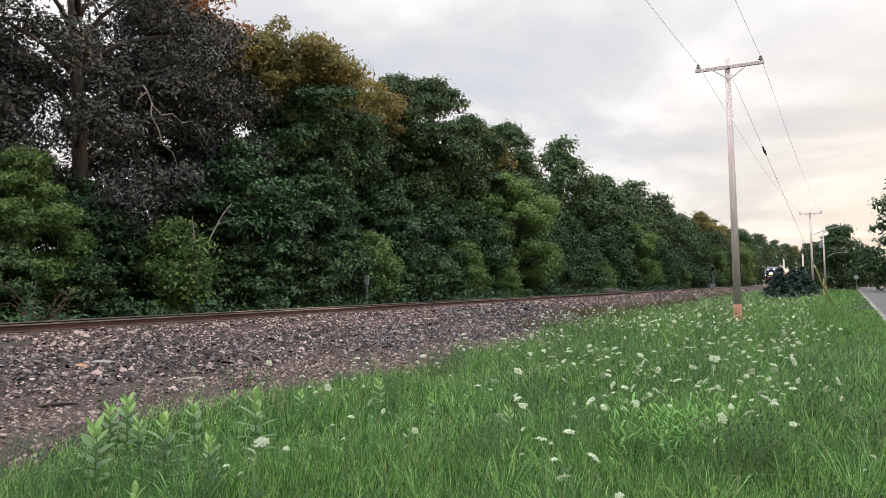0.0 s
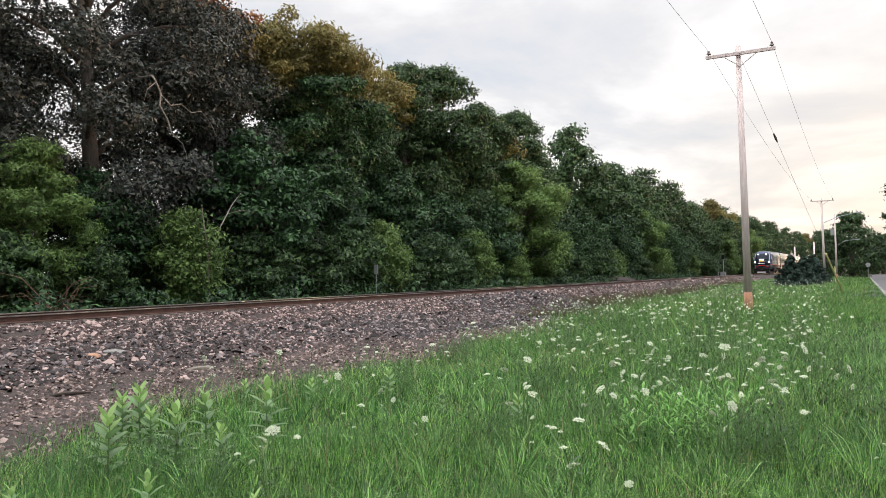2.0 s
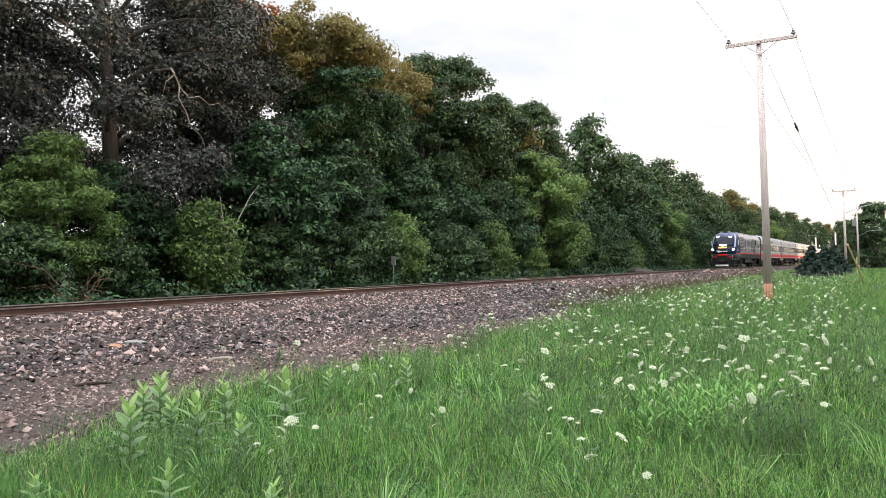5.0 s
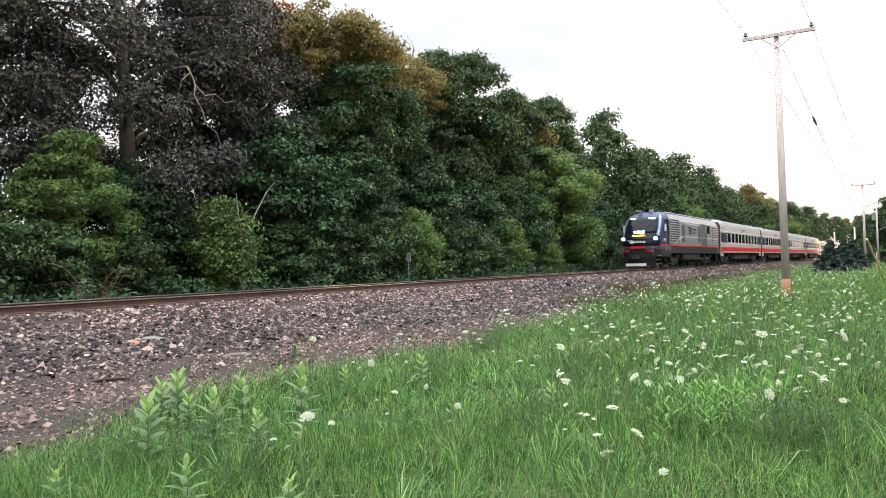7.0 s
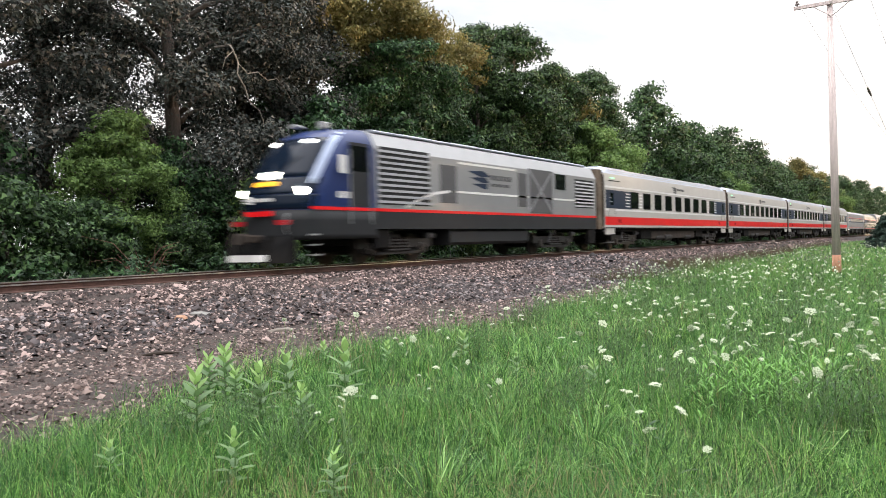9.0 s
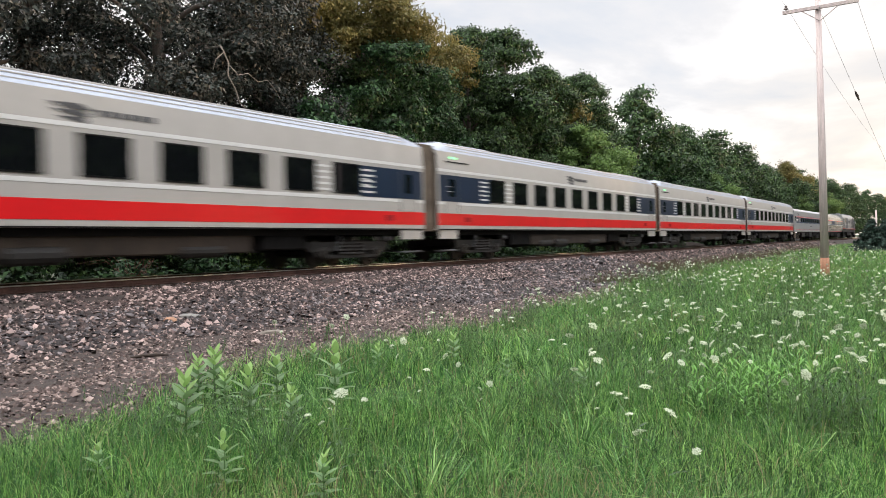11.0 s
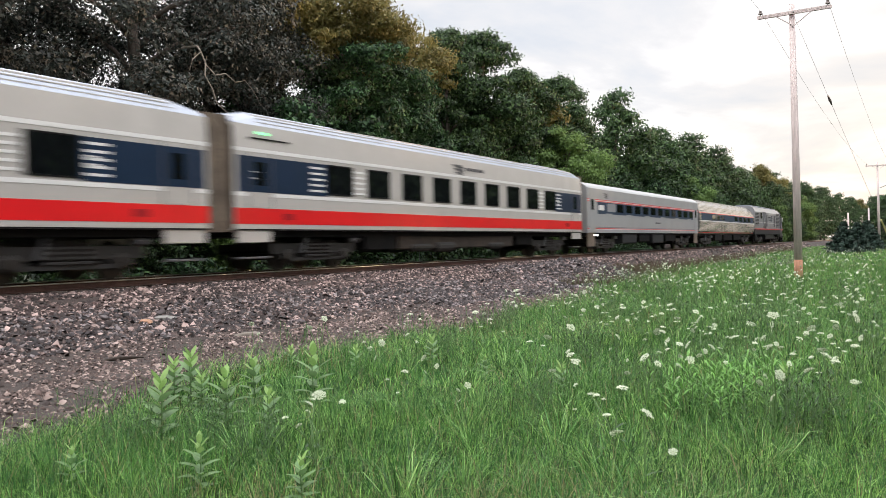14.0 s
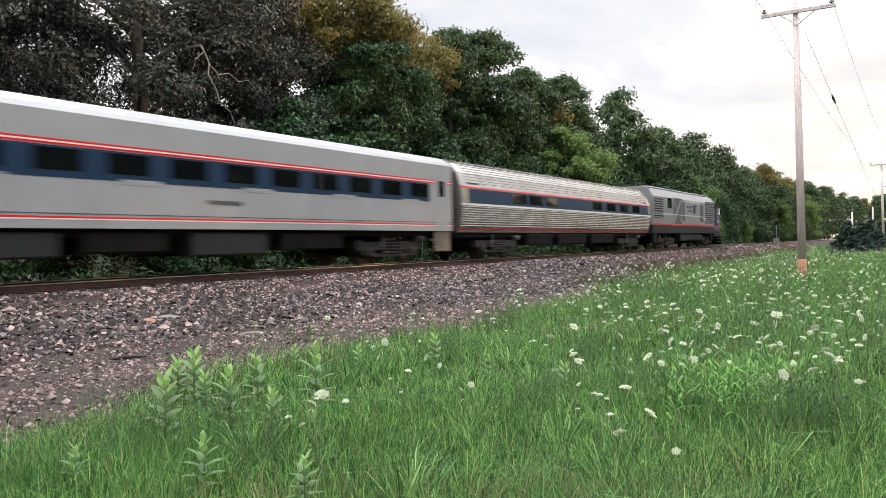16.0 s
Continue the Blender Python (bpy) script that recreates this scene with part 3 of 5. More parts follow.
        part("equipment_cover", geo_box(s * 1.2 - 0.1, s * 1.2 + 0.1, 17.9, 19.6, 0.6, 1.18, 0.04), M["black"], v)
    for s in (-1, 1):
        part("step_tread", geo_box(s * 1.42 - 0.1, s * 1.42 + 0.1, y0 + 0.15, y0 + 1.3, 0.40, 0.46, 0.01), M["loco_mid"], v, "worn metal step")
        part("step_tread", geo_box(s * 1.42 - 0.1, s * 1.42 + 0.1, y1 - 1.3, y1 - 0.15, 0.40, 0.46, 0.01), M["loco_mid"], v, "worn metal step")
        for ya, r0 in ((9.2, 0.17), (10.9, 0.22), (15.2, 0.17)):
            part("air_tank", geo_tube([(s * 1.18, ya, 0.62), (s * 1.18, ya + 0.06, 0.62), (s * 1.18, ya + 1.34, 0.62), (s * 1.18, ya + 1.4, 0.62)], [r0 * 0.6, r0, r0, r0 * 0.6], 12), M["truck_steel"], v)
        for ya in (2.3, L_CAR - 2.7):
            x = s * (W + 0.012)
            part("hatch", geo_box(x - 0.008, x + 0.008, ya, ya + 0.42, 1.50, 1.68), M["dull_red"], v, "small darker hatch in the stripe")
            part("pull_handle", geo_box(x - 0.008, x + 0.008, ya - 1.2, ya - 0.85, 2.62, 2.66), M["white_paint"], v)
            part("pull_handle", geo_box(x - 0.008, x + 0.008, ya - 1.2, ya - 0.85, 2.80, 2.84), M["white_paint"], v)
    part("underframe", joined(geo_box(-1.35, 1.35, y0, y1, 1.02, 1.2), geo_box(-1.0, 1.0, 7.6, 18.2, 0.55, 1.02)), M["black"], v)
    for ya in (-0.02, L_CAR - 0.46):
        part("gangway_bellows", bellows(ya), M["gangway"], v, "dull brown folded gangway")
    for a, b in ((y0 - 0.06, y0), (y1, y1 + 0.06)):
        part("end_wall", geo_box(-1.5, 1.5, a, b, 1.22, 4.1, 0.1), M["rust"], v, "dirty brown end wall")
    truck(v, 4.1)
    truck(v, L_CAR - 4.1)
    return v


def make_flat_coach():
    """An older flat-sided grey coach with a blue window band and red pinstripes."""
    v = thing("grey_coach", "flat grey coach with blue window band and red pinstripes", "train car")
    y0, y1, W = 0.4, L_CAR - 0.4, 1.55
    part("body", geo_prism([(-W, 1.2), (-W, 3.72), (-W + 0.1, 3.84), (W - 0.1, 3.84), (W, 3.72), (W, 1.2)], y0, y1), M["horizon_grey"], v)
    part("roof", geo_prism([(-W + 0.1, 3.84), (-W + 0.45, 4.05), (-0.7, 4.14), (0.7, 4.14), (W - 0.45, 4.05), (W - 0.1, 3.84)], y0, y1), M["horizon_grey"], v, "smooth pale metal roof")
    for s in (-1, 1):
        x = s * (W + 0.004)
        part("blue_band", geo_box(x - 0.004, x + 0.004, y0 + 1.6, y1 - 1.6, 2.29, 2.97), M["blue_band"], v, "dark blue window band")
        for za, zb, mat in ((2.99, 3.03, "red_paint"), (3.035, 3.07, "white_paint"), (3.075, 3.115, "red_paint"), (1.42, 1.46, "red_paint"), (1.385, 1.415, "white_paint"), (1.51, 1.53, "loco_mid")):
            part("pinstripe", geo_box(x - 0.004, x + 0.004, y0, y1, za, zb), M[mat], v)
        for i in range(1, 13):
            ya = 1.87 + 1.735 * i
            # the first window is coloured pale to stand for its reflection
            part("window", geo_box(x - 0.008, x + 0.012, ya, ya + (1.12 if i > 1 else 1.5), 2.45, 2.92), M["black_glass" if i > 1 else "louvre"], v, "" if i > 1 else "pale window with a reflection put into its colour")
        for i in range(6):
            part("rub_plate", geo_box(x - 0.006, x + 0.006, 3.4 + 3.75 * i, 4.5 + 3.75 * i, 2.22, 2.34), M["horizon_grey"], v)
        for ya in (0.75, L_CAR - 1.6):
            d = part("side_door", geo_box(x - 0.004, x + 0.010, ya, ya + 0.85, 1.3, 3.4), M["horizon_grey"], v, "grey vestibule door")
            part("door_window", geo_box(x - 0.004, x + 0.016, ya + 0.22, ya + 0.63, 2.5, 3.1), M["black_glass"], d)
        part("step_lamp", geo_box(s * 1.52 - 0.02, s * 1.52 + 0.02, y0 + 1.15, y0 + 1.5, 1.02, 1.10), M["lamp_soft"], v, "lit white step lamp")
        part("logo_plate", geo_box(x - 0.004, x + 0.007, y0 + 1.8, y0 + 2.7, 2.5, 2.8), M["white_paint"], v, "pale worn plate in the blue band")
        part("vent", geo_box(x - 0.004, x + 0.008, 13.4, 14.6, 1.85, 1.95), M["loco_mid"], v)
        part("wing_mark", swoosh(x, 3.0, 3.5, 0.7), M["loco_mid"], v)
        part("step_well", geo_box(s * 1.48 - 0.03, s * 1.48 + 0.03, y0 + 0.1, y0 + 1.2, 0.42, 1.2), M["gangway"], v)
        part("step_well", geo_box(s * 1.48 - 0.03, s * 1.48 + 0.03, y1 - 1.2, y1 - 0.1, 0.42, 1.2), M["gangway"], v)
        for k, (ya, yb, zb) in enumerate(((6.6, 9.4, 0.55), (10.0, 12.2, 0.62), (13.0, 15.6, 0.5), (16.2, 18.9, 0.6))):
            part("equipment_box", geo_box(s * 1.2 - 0.25, s * 1.2 + 0.25, ya, yb, zb, 1.12, 0.05), M["black" if k % 2 else "loco_dark"], v)
    part("underframe", joined(geo_box(-1.3, 1.3, y0, y1, 1.02, 1.2)), M["black"], v)
    for a, b in ((-0.02, y0), (y1, L_CAR + 0.02)):
        part("end_wall", geo_box(-0.85, 0.85, a, b, 1.1, 3.7, 0.1), M["rust"], v, "dirty brown gangway end")
    truck(v, 4.0)
    truck(v, L_CAR - 4.0)
    return v


def make_tube_coach():
    """A rounded stainless coach with fluted lower sides."""
    v = thing("stainless_coach", "rounded fluted stainless-steel coach with small windows", "train car")
    y0, y1 = 0.4, L_CAR - 0.4
    prof = [(-1.3, 1.15), (-1.47, 1.6), (-1.55, 2.3), (-1.5, 3.0), (-1.3, 3.6), (-0.95, 4.0), (-0.45, 4.2), (0.45, 4.2), (0.95, 4.0), (1.3, 3.6), (1.5, 3.0), (1.55, 2.3), (1.47, 1.6), (1.3, 1.15)]
    part("body", geo_prism(prof, y0, y1), M["stainless"], v)

    def at(z):
        r = prof[8:][::-1]
        return float(np.interp(z, [p[1] for p in r], [p[0] for p in r]))

    def skin(name, s, ya, yb, za, zb, mat, label="", d=0.006):
        g = geo_prism([(s * (at(za) - 0.02), za), (s * (at(za) + d), za), (s * (at(zb) + d), zb), (s * (at(zb) - 0.02), zb)], ya, yb)
        return part(name, g, M[mat], v, label)
    for s in (-1, 1):
        for z in np.linspace(1.42, 2.2, 9):
            part("flute", geo_tube([(s * at(z), y0 + 0.1, z), (s * at(z), y1 - 0.1, z)], [0.034, 0.034], 6), M["stainless"], v)
        for z in np.linspace(3.2, 4.05, 8):
            part("roof_flute", geo_tube([(s * at(z), y0 + 0.6, z), (s * at(z), y1 - 0.6, z)], [0.02, 0.02], 5), M["stainless"], v)
        skin("blue_band", s, y0 + 0.6, y1 - 0.6, 2.36, 2.95, "blue_band", "blue window band")
        skin("white_line", s, y0, y1, 2.26, 2.34, "white_paint")
        skin("red_line", s, y0, y1, 2.97, 3.03, "red_paint")
        skin("red_line", s, y0, y1, 1.26, 1.31, "red_paint")
        for ya in (4.9, 6.7, 8.5, 14.8, 17.1, 19.4, 21.7):
            skin("window", s, ya, ya + 1.45, 2.46, 2.88, "black_glass", "", 0.014)
        for ya in (1.0, L_CAR - 1.9):
            skin("side_door", s, ya, ya + 0.9, 1.3, 3.2, "loco_mid", "grey door", 0.03)
        for k, (ya, yb) in enumerate(((6.8, 9.6), (10.4, 14.2), (15.0, 18.6))):
            part("equipment_box", geo_box(s * 1.1 - 0.25, s * 1.1 + 0.25, ya, yb, 0.55, 1.1, 0.05), M["black"], v)
    part("underframe", geo_box(-1.2, 1.2, y0, y1, 0.95, 1.18), M["black"], v)
    for a, b in ((-0.02, y0), (y1, L_CAR + 0.02)):
        part("end_wall", geo_box(-0.85, 0.85, a, b, 1.1, 3.7, 0.1), M["rust"], v, "dirty brown gangway end")
    truck(v, 4.0)
    truck(v, L_CAR - 4.0)
    return v


def make_loco():
    """A diesel locomotive with a raked blue cab, grey louvred sides, a red line and charcoal skirts. Its front is at y = 0."""
    v = thing("locomotive", "blue-nosed grey diesel locomotive with lit headlights", "locomotive", "locomotives of the train")
    W, end = 1.5, L_LOCO
    side = [(-W, 1.75), (-W, 3.75), (-W + 0.25, 4.25), (-0.8, 4.42), (0.8, 4.42), (W - 0.25, 4.25), (W, 3.75), (W, 1.75)]
    part("engine_body", geo_prism(side, 3.6, end - 0.25), M["loco_grey"], v)
    part("roof_walk", joined(geo_box(-1.05, 1.05, 4.0, end - 0.6, 4.38, 4.46, 0.05), *[geo_box(-0.8, 0.8, y, y + 1.9, 4.44, 4.53, 0.05) for y in (6.0, 9.2, 12.4, 16.0, 18.6)]), M["silver"], v, "silver roof with hatches")
    part("charcoal_skirt", joined(geo_box(-W, W, 3.6, end - 0.25, 1.15, 1.745), geo_box(-1.4, 1.4, 8.0, 14.2, 0.55, 1.15, 0.1)), M["loco_dark"], v, "charcoal lower body and fuel tank")
    # the nose bulges in plan and is raked back towards the roof
    def nose(u, z, off=0.0):
        w = float(np.interp(z, [1.0, 3.3, 3.8, 4.1, 4.3, 4.42], [1.5, 1.5, 1.42, 1.3, 1.1, 0.85]))
        y = float(np.interp(z, [1.0, 1.9, 2.3, 2.7, 3.3, 3.8, 4.1, 4.3, 4.42], [0.06, 0.0, 0.10, 0.38, 0.80, 1.22, 1.62, 2.1, 3.0]))
        return (w * math.sin(u * math.pi / 2), min(3.6, y + 1.25 * (1 - math.cos(u * math.pi / 2)) ** 1.3) - off, z + off * 0.4)

    def nose_patch(u0, u1, z0, z1, off, nu=14, nz=8):
        """A thin skin that follows the nose between two heights."""
        o, i = ([nose(u0 + (u1 - u0) * a / nu, z0 + (z1 - z0) * c / nz, d) for c in range(nz + 1) for a in range(nu + 1)] for d in (off, -0.03))
        k, n = nu + 1, len(o)
        f = [(c * k + a, c * k + a + 1, (c + 1) * k + a + 1, (c + 1) * k + a) for c in range(nz) for a in range(nu)]
        f += [tuple(n + j for j in q[::-1]) for q in f]
        rim = [a for a in range(k)] + [c * k + nu for c in range(1, nz + 1)] + [nz * k + a for a in range(nu - 1, -1, -1)] + [c * k for c in range(nz - 1, 0, -1)]
        f += [(rim[j], n + rim[j], n + rim[(j + 1) % len(rim)], rim[(j + 1) % len(rim)]) for j in range(len(rim))]
        return o + i, f
    zs = [1.72, 1.9, 2.1, 2.3, 2.5, 2.7, 3.0, 3.3, 3.55, 3.8, 3.95, 4.1, 4.2, 4.3, 4.36, 4.42]
    rows = []
    for z in zs:
        r = [nose(u, z) for u in np.linspace(-1, 1, 19)]
        rows.append([(r[0][0], 3.6, z)] + r + [(r[-1][0], 3.6, z)])
    k = len(rows[0])
    vv = [p for r in rows for p in r]
    ff = [(j * k + a, j * k + a + 1, (j + 1) * k + a + 1, (j + 1) * k + a) for j in range(len(rows) - 1) for a in range(k - 1)] + [tuple(range((len(rows) - 1) * k, len(rows) * k))]
    part("cab", (vv, ff), M["blue_paint"], v, "deep blue rounded raked cab", smooth=True)
    rows = []
    for z in (0.85, 1.0, 1.4, 1.718):
        r = [nose(u, z) for u in np.linspace(-1, 1, 19)]
        rows.append([(r[0][0], 3.6, z)] + r + [(r[-1][0], 3.6, z)])
    vv = [p for r in rows for p in r]
    ff = [(j * k + a, j * k + a + 1, (j + 1) * k + a + 1, (j + 1) * k + a) for j in range(3) for a in range(k - 1)] + [tuple(range(3 * k, 4 * k)), tuple(range(k))[::-1]]
    part("cab_skirt", (vv, ff), M["loco_dark"], v, "charcoal cab skirt", smooth=True)
    ws = part("windscreen", nose_patch(-0.62, 0.62, 2.72, 3.98, 0.02), M["windscreen"], v, "black wraparound windscreen", smooth=True)
    for s in (-1, 1):
        part("wiper", geo_tube([nose(s * 0.12, 2.8, 0.05), nose(s * 0.36, 3.35, 0.05)], [0.012, 0.012], 5), M["black"], ws)
    part("black_mask", nose_patch(-0.80, 0.80, 2.2, 2.70, 0.015), M["windscreen"], v, "black nose panel", smooth=True)
    part("nose_panel", nose_patch(-0.84, 0.84, 1.74, 2.18, 0.012), M["windscreen"], v, "glossy black lower nose", smooth=True)
    part("destination_sign", nose_patch(-0.21, 0.21, 2.44, 2.57, 0.04, 4, 2), M["amber"], v, "glowing amber number board")
    part("headlight", nose_patch(-0.16, 0.16, 2.72, 2.86, 0.05, 4, 2), M["lamp_white"], v, "bright lit centre headlight")
    for s in (-1, 1):
        part("marker_lamp", nose_patch(s * 0.36 - 0.10, s * 0.36 + 0.10, 3.80, 3.90, 0.04, 4, 2), M["lamp_soft"], v, "lit upper lamp")
        lx, ly, lz = nose(s * 0.60, 2.28)
        part("ditch_light", geo_tube([(lx, ly - 0.10, lz), (lx, ly + 0.15, lz)], [0.12, 0.12], 12), M["lamp_white"], v, "bright lit ditch light")
        part("pale_stripe", nose_patch(s * 0.70 - 0.055, s * 0.70 + 0.055, 2.5, 4.2, 0.018, 3, 10), M["steelblue"], v, "pale blue pillar stripe", smooth=True)
    part("front_mark", (lambda g: ([(b - 0.35, -0.05 + a * 0, c) for a, b, c in g[0]], g[1]))(bars(0.0, 0.0, 1.98, (0.16, 0.14, 0.16, 0.14, 0.16), 0.10, 0.04)), M["white_paint"], v, "small white lettering too small to read")
    part("front_wing", (lambda g: ([(b - 0.55, a - 0.045, c) for a, b, c in g[0]], g[1]))(swoosh(0.0, -0.25, 2.14, 0.52)), M["white_paint"], v)
    part("red_bumper", geo_box(-0.55, 0.55, -0.09, -0.03, 1.55, 1.70, 0.03), M["red_paint"], v, "red bumper panel")
    for s in (-1, 1):
        part("corner_bumper", geo_box(s * 0.95 - 0.26, s * 0.95 + 0.26, -0.07, 0.0, 1.28, 1.42, 0.03), M["dull_red"], v, "dull red corner panel")
    part("plow", (([(-1.35, -0.25, 0.18), (0, -0.55, 0.18), (1.35, -0.25, 0.18), (-1.35, -0.05, 0.95), (0, -0.1, 0.95), (1.35, -0.05, 0.95), (-1.35, 0.1, 0.18), (1.35, 0.1, 0.18), (-1.35, 0.1, 0.95), (1.35, 0.1, 0.95)],
                   [(0, 1, 4, 3), (1, 2, 5, 4), (3, 4, 5, 9, 8), (0, 6, 7, 2, 1), (6, 8, 9, 7), (0, 3, 8, 6), (2, 7, 9, 5)])), M["black"], v, "black pilot plow")
    part("coupler", joined(geo_box(-0.14, 0.14, -0.75, -0.1, 0.78, 1.0, 0.04), geo_box(-0.22, 0.22, -0.95, -0.7, 0.74, 1.05, 0.06)), M["rust"], v, "pale worn coupler")
    part("pilot_step", geo_box(-0.75, 0.75, -0.62, -0.5, 0.22, 0.42, 0.03), M["white_paint"], v, "dirty white step bar")
    for k in range(3):
        part("horn", geo_tube([(-0.5 + 0.12 * k, 2.2, 4.44), (-0.5 + 0.12 * k, 1.8, 4.47)], [0.03, 0.07], 8), M["steel"], v)
    part("roof_box", geo_box(0.3, 0.55, 2.2, 2.5, 4.36, 4.58, 0.03), M["steel"], v)
    for s in (-1, 1):
        for k in range(3):
            part("pilot_step", geo_box(s * 1.3 - 0.16, s * 1.3 + 0.16, 0.72 - 0.05 * k, 1.0, 0.36 + 0.3 * k, 0.41 + 0.3 * k), M["steel"], v, "worn steel corner step")
        part("pilot_rail", geo_tube([(s * 1.15, -0.02, 1.0), (s * 1.15, -0.10, 1.1), (s * 1.15, -0.10, 1.5), (s * 1.15, -0.02, 1.6)], [0.016] * 4, 6), M["louvre"], v)
        for k in range(3):
            part("air_hose", geo_tube([(s * (0.35 + 0.14 * k), -0.1, 0.98), (s * (0.36 + 0.14 * k), -0.32, 0.85), (s * (0.38 + 0.14 * k), -0.34, 0.55), (s * (0.34 + 0.14 * k), -0.30, 0.40)], [0.028] * 4, 6), M["black"], v)
    for s in (-1, 1):
        x = s * (W + 0.004)

        def plate(name, ya, yb, za, zb, mat, label="", dx=0.0):
            return part(name, geo_box(x + s * dx - 0.005, x + s * dx + 0.005, ya, yb, za, zb), M[mat], v, label)
        plate("red_line", 0.6, end - 0.25, 1.72, 1.82, "red_paint", "thin red line")
        cd = plate("cab_door", 2.3, 3.25, 1.85, 3.85, "loco_dark", "dark recessed cab door", 0.003)
        part("cab_window", geo_box(x - 0.01, x + 0.012, 2.36, 3.18, 2.95, 3.75), M["black_glass"], v)
        part("mirror_panel", geo_box(s * 1.62 - 0.03, s * 1.62 + 0.03, 1.75, 2.0, 2.85, 3.4), M["white_paint"], v, "pale side mirror")
        part("grab_rail", joined(*[geo_tube([(s * 1.56, y, 1.3), (s * 1.56, y, 3.6)], [0.015, 0.015], 5) for y in (2.28, 3.28)]), M["steel"], v)
        plate("louvre_back", 3.75, 6.6, 1.95, 3.85, "loco_dark")
        part("louvre", louvres(x, 3.75, 6.6, 2.0, 3.85, 10), M["louvre"], v, "pale louvre slats")
        plate("service_door", 7.3, 8.35, 2.1, 3.5, "loco_mid", "mid-grey service door")
        plate("grille", 13.2, 13.95, 2.1, 3.55, "loco_mid")
        xd = plate("cross_door", 14.15, 16.45, 1.85, 3.8, "loco_mid", "grey door with a cross brace")
        part("cross_brace", joined(*[(lambda g: ([(x + s * 0.012 + a * 0.3, b, c) for a, b, c in g[0]], g[1]))(geo_tube([(0, 14.25, a), (0.0, 16.35, b)], [0.07, 0.07], 4)) for a, b in ((1.95, 3.7), (3.7, 1.95))],
                                   geo_tube([(x + s * 0.012, 14.15, 1.85), (x + s * 0.012, 14.15, 3.8)], [0.05, 0.05], 4), geo_tube([(x + s * 0.012, 16.45, 1.85), (x + s * 0.012, 16.45, 3.8)], [0.05, 0.05], 4)), M["louvre"], xd)
        part("side_window", geo_box(x - 0.006, x + 0.01, 16.8, 17.9, 3.0, 3.72), M["black_glass"], v)
        plate("louvre_back", 19.0, 21.2, 2.2, 3.6, "loco_dark")
        part("louvre", louvres(x, 19.0, 21.2, 2.25, 3.6, 8), M["loco_grey"], v)
        plate("white_line", 8.5, 13.0, 3.60, 3.68, "white_paint")
        plate("white_line", 7.9, 21.3, 2.50, 2.58, "white_paint")
        # the line sweeps down towards the cab
        pts = [(7.9, 2.54), (6.9, 2.42), (6.0, 2.18), (5.2, 1.90)]
        part("white_sweep", joined(*[(lambda a, b: ([(x + o, q[0], q[1] + d) for o in (-0.005, 0.006) for q, d in ((a, -0.05), (b, -0.05), (b, 0.05), (a, 0.05))],
                                                    [(0, 1, 2, 3), (7, 6, 5, 4), (0, 4, 5, 1), (2, 6, 7, 3)]))(pts[i], pts[i + 1]) for i in range(3)]), M["white_paint"], v)
        part("wing_mark", swoosh(x, 9.2, 3.38, 1.5), M["navy_paint"], v)
        part("lettering", joined(bars(x, 10.9, 3.12, (0.24, 0.26, 0.2, 0.24, 0.22, 0.24), 0.2), bars(x, 10.9, 2.86, (0.2, 0.2, 0.24, 0.2, 0.2, 0.18), 0.12)), M["loco_mid"], v, "grey lettering as plain bars")
        part("number_bars", bars(x, 1.75, 2.1, (0.14, 0.14, 0.14), 0.2), M["white_paint"], v, "white number bars")
        part("underfloor_box", geo_box(s * 1.3 - 0.12, s * 1.3 + 0.12, 3.6, 4.4, 0.5, 1.15, 0.04), M["black"], v)
        part("underfloor_box", geo_box(s * 1.38 - 0.1, s * 1.38 + 0.1, end - 1.2, end - 0.4, 0.4, 1.15, 0.04), M["black"], v)
    part("rear_wall", geo_box(-0.85, 0.85, end - 0.25, end + 0.05, 1.15, 3.9, 0.1), M["rust"], v, "brown gangway end")
    truck(v, 5.0, 2.9, 0.5)
    truck(v, end - 4.6, 2.9, 0.5)
    return v


TRAIN = []      # vehicle, distance of its origin behind the first coupling, heading
first_loco = make_loco()
TRAIN.append((first_loco, -L_CAR - L_LOCO - 0.4, 0))
coach = make_coach()
TRAIN.append((coach, -L_CAR, 0))
for k in range(3):
    TRAIN.append((copy_thing(coach, pose(0, 0, 0)), L_CAR * k, 0))
TRAIN.append((make_flat_coach(), 3 * L_CAR, 0))
TRAIN.append((make_tube_coach(), 4 * L_CAR, 0))
TRAIN.append((copy_thing(first_loco, pose(0, 0, 0)), 5 * L_CAR + L_LOCO, 180))


# ---- trees and bushes ----
def leaf_cloud(centres, out, size, r):
    """Small pointed leaves at the centres, facing roughly along out, tips hanging."""
    n = len(centres)
    nrm = out + r.normal(0, 0.6, (n, 3)) + np.array([0, 0, 0.35])
    nrm /= np.linalg.norm(nrm, axis=1, keepdims=True) + 1e-9
    t = np.cross(nrm, r.normal(0, 1, (n, 3)))
    t[:, 2] -= 0.25
    t /= np.linalg.norm(t, axis=1, keepdims=True) + 1e-9
    b = np.cross(nrm, t)
    s = (size * r.uniform(0.55, 1.4, n))[:, None]
    w = r.uniform(0.24, 0.40, (n, 1)) * s
    V = np.stack([centres - t * s * 0.4 + b * w, centres - t * s * r.uniform(0.1, 0.5, (n, 1)) - b * w, centres + t * s * 0.6], 1)
    return V.reshape(-1, 3), np.arange(3 * n).reshape(n, 3)


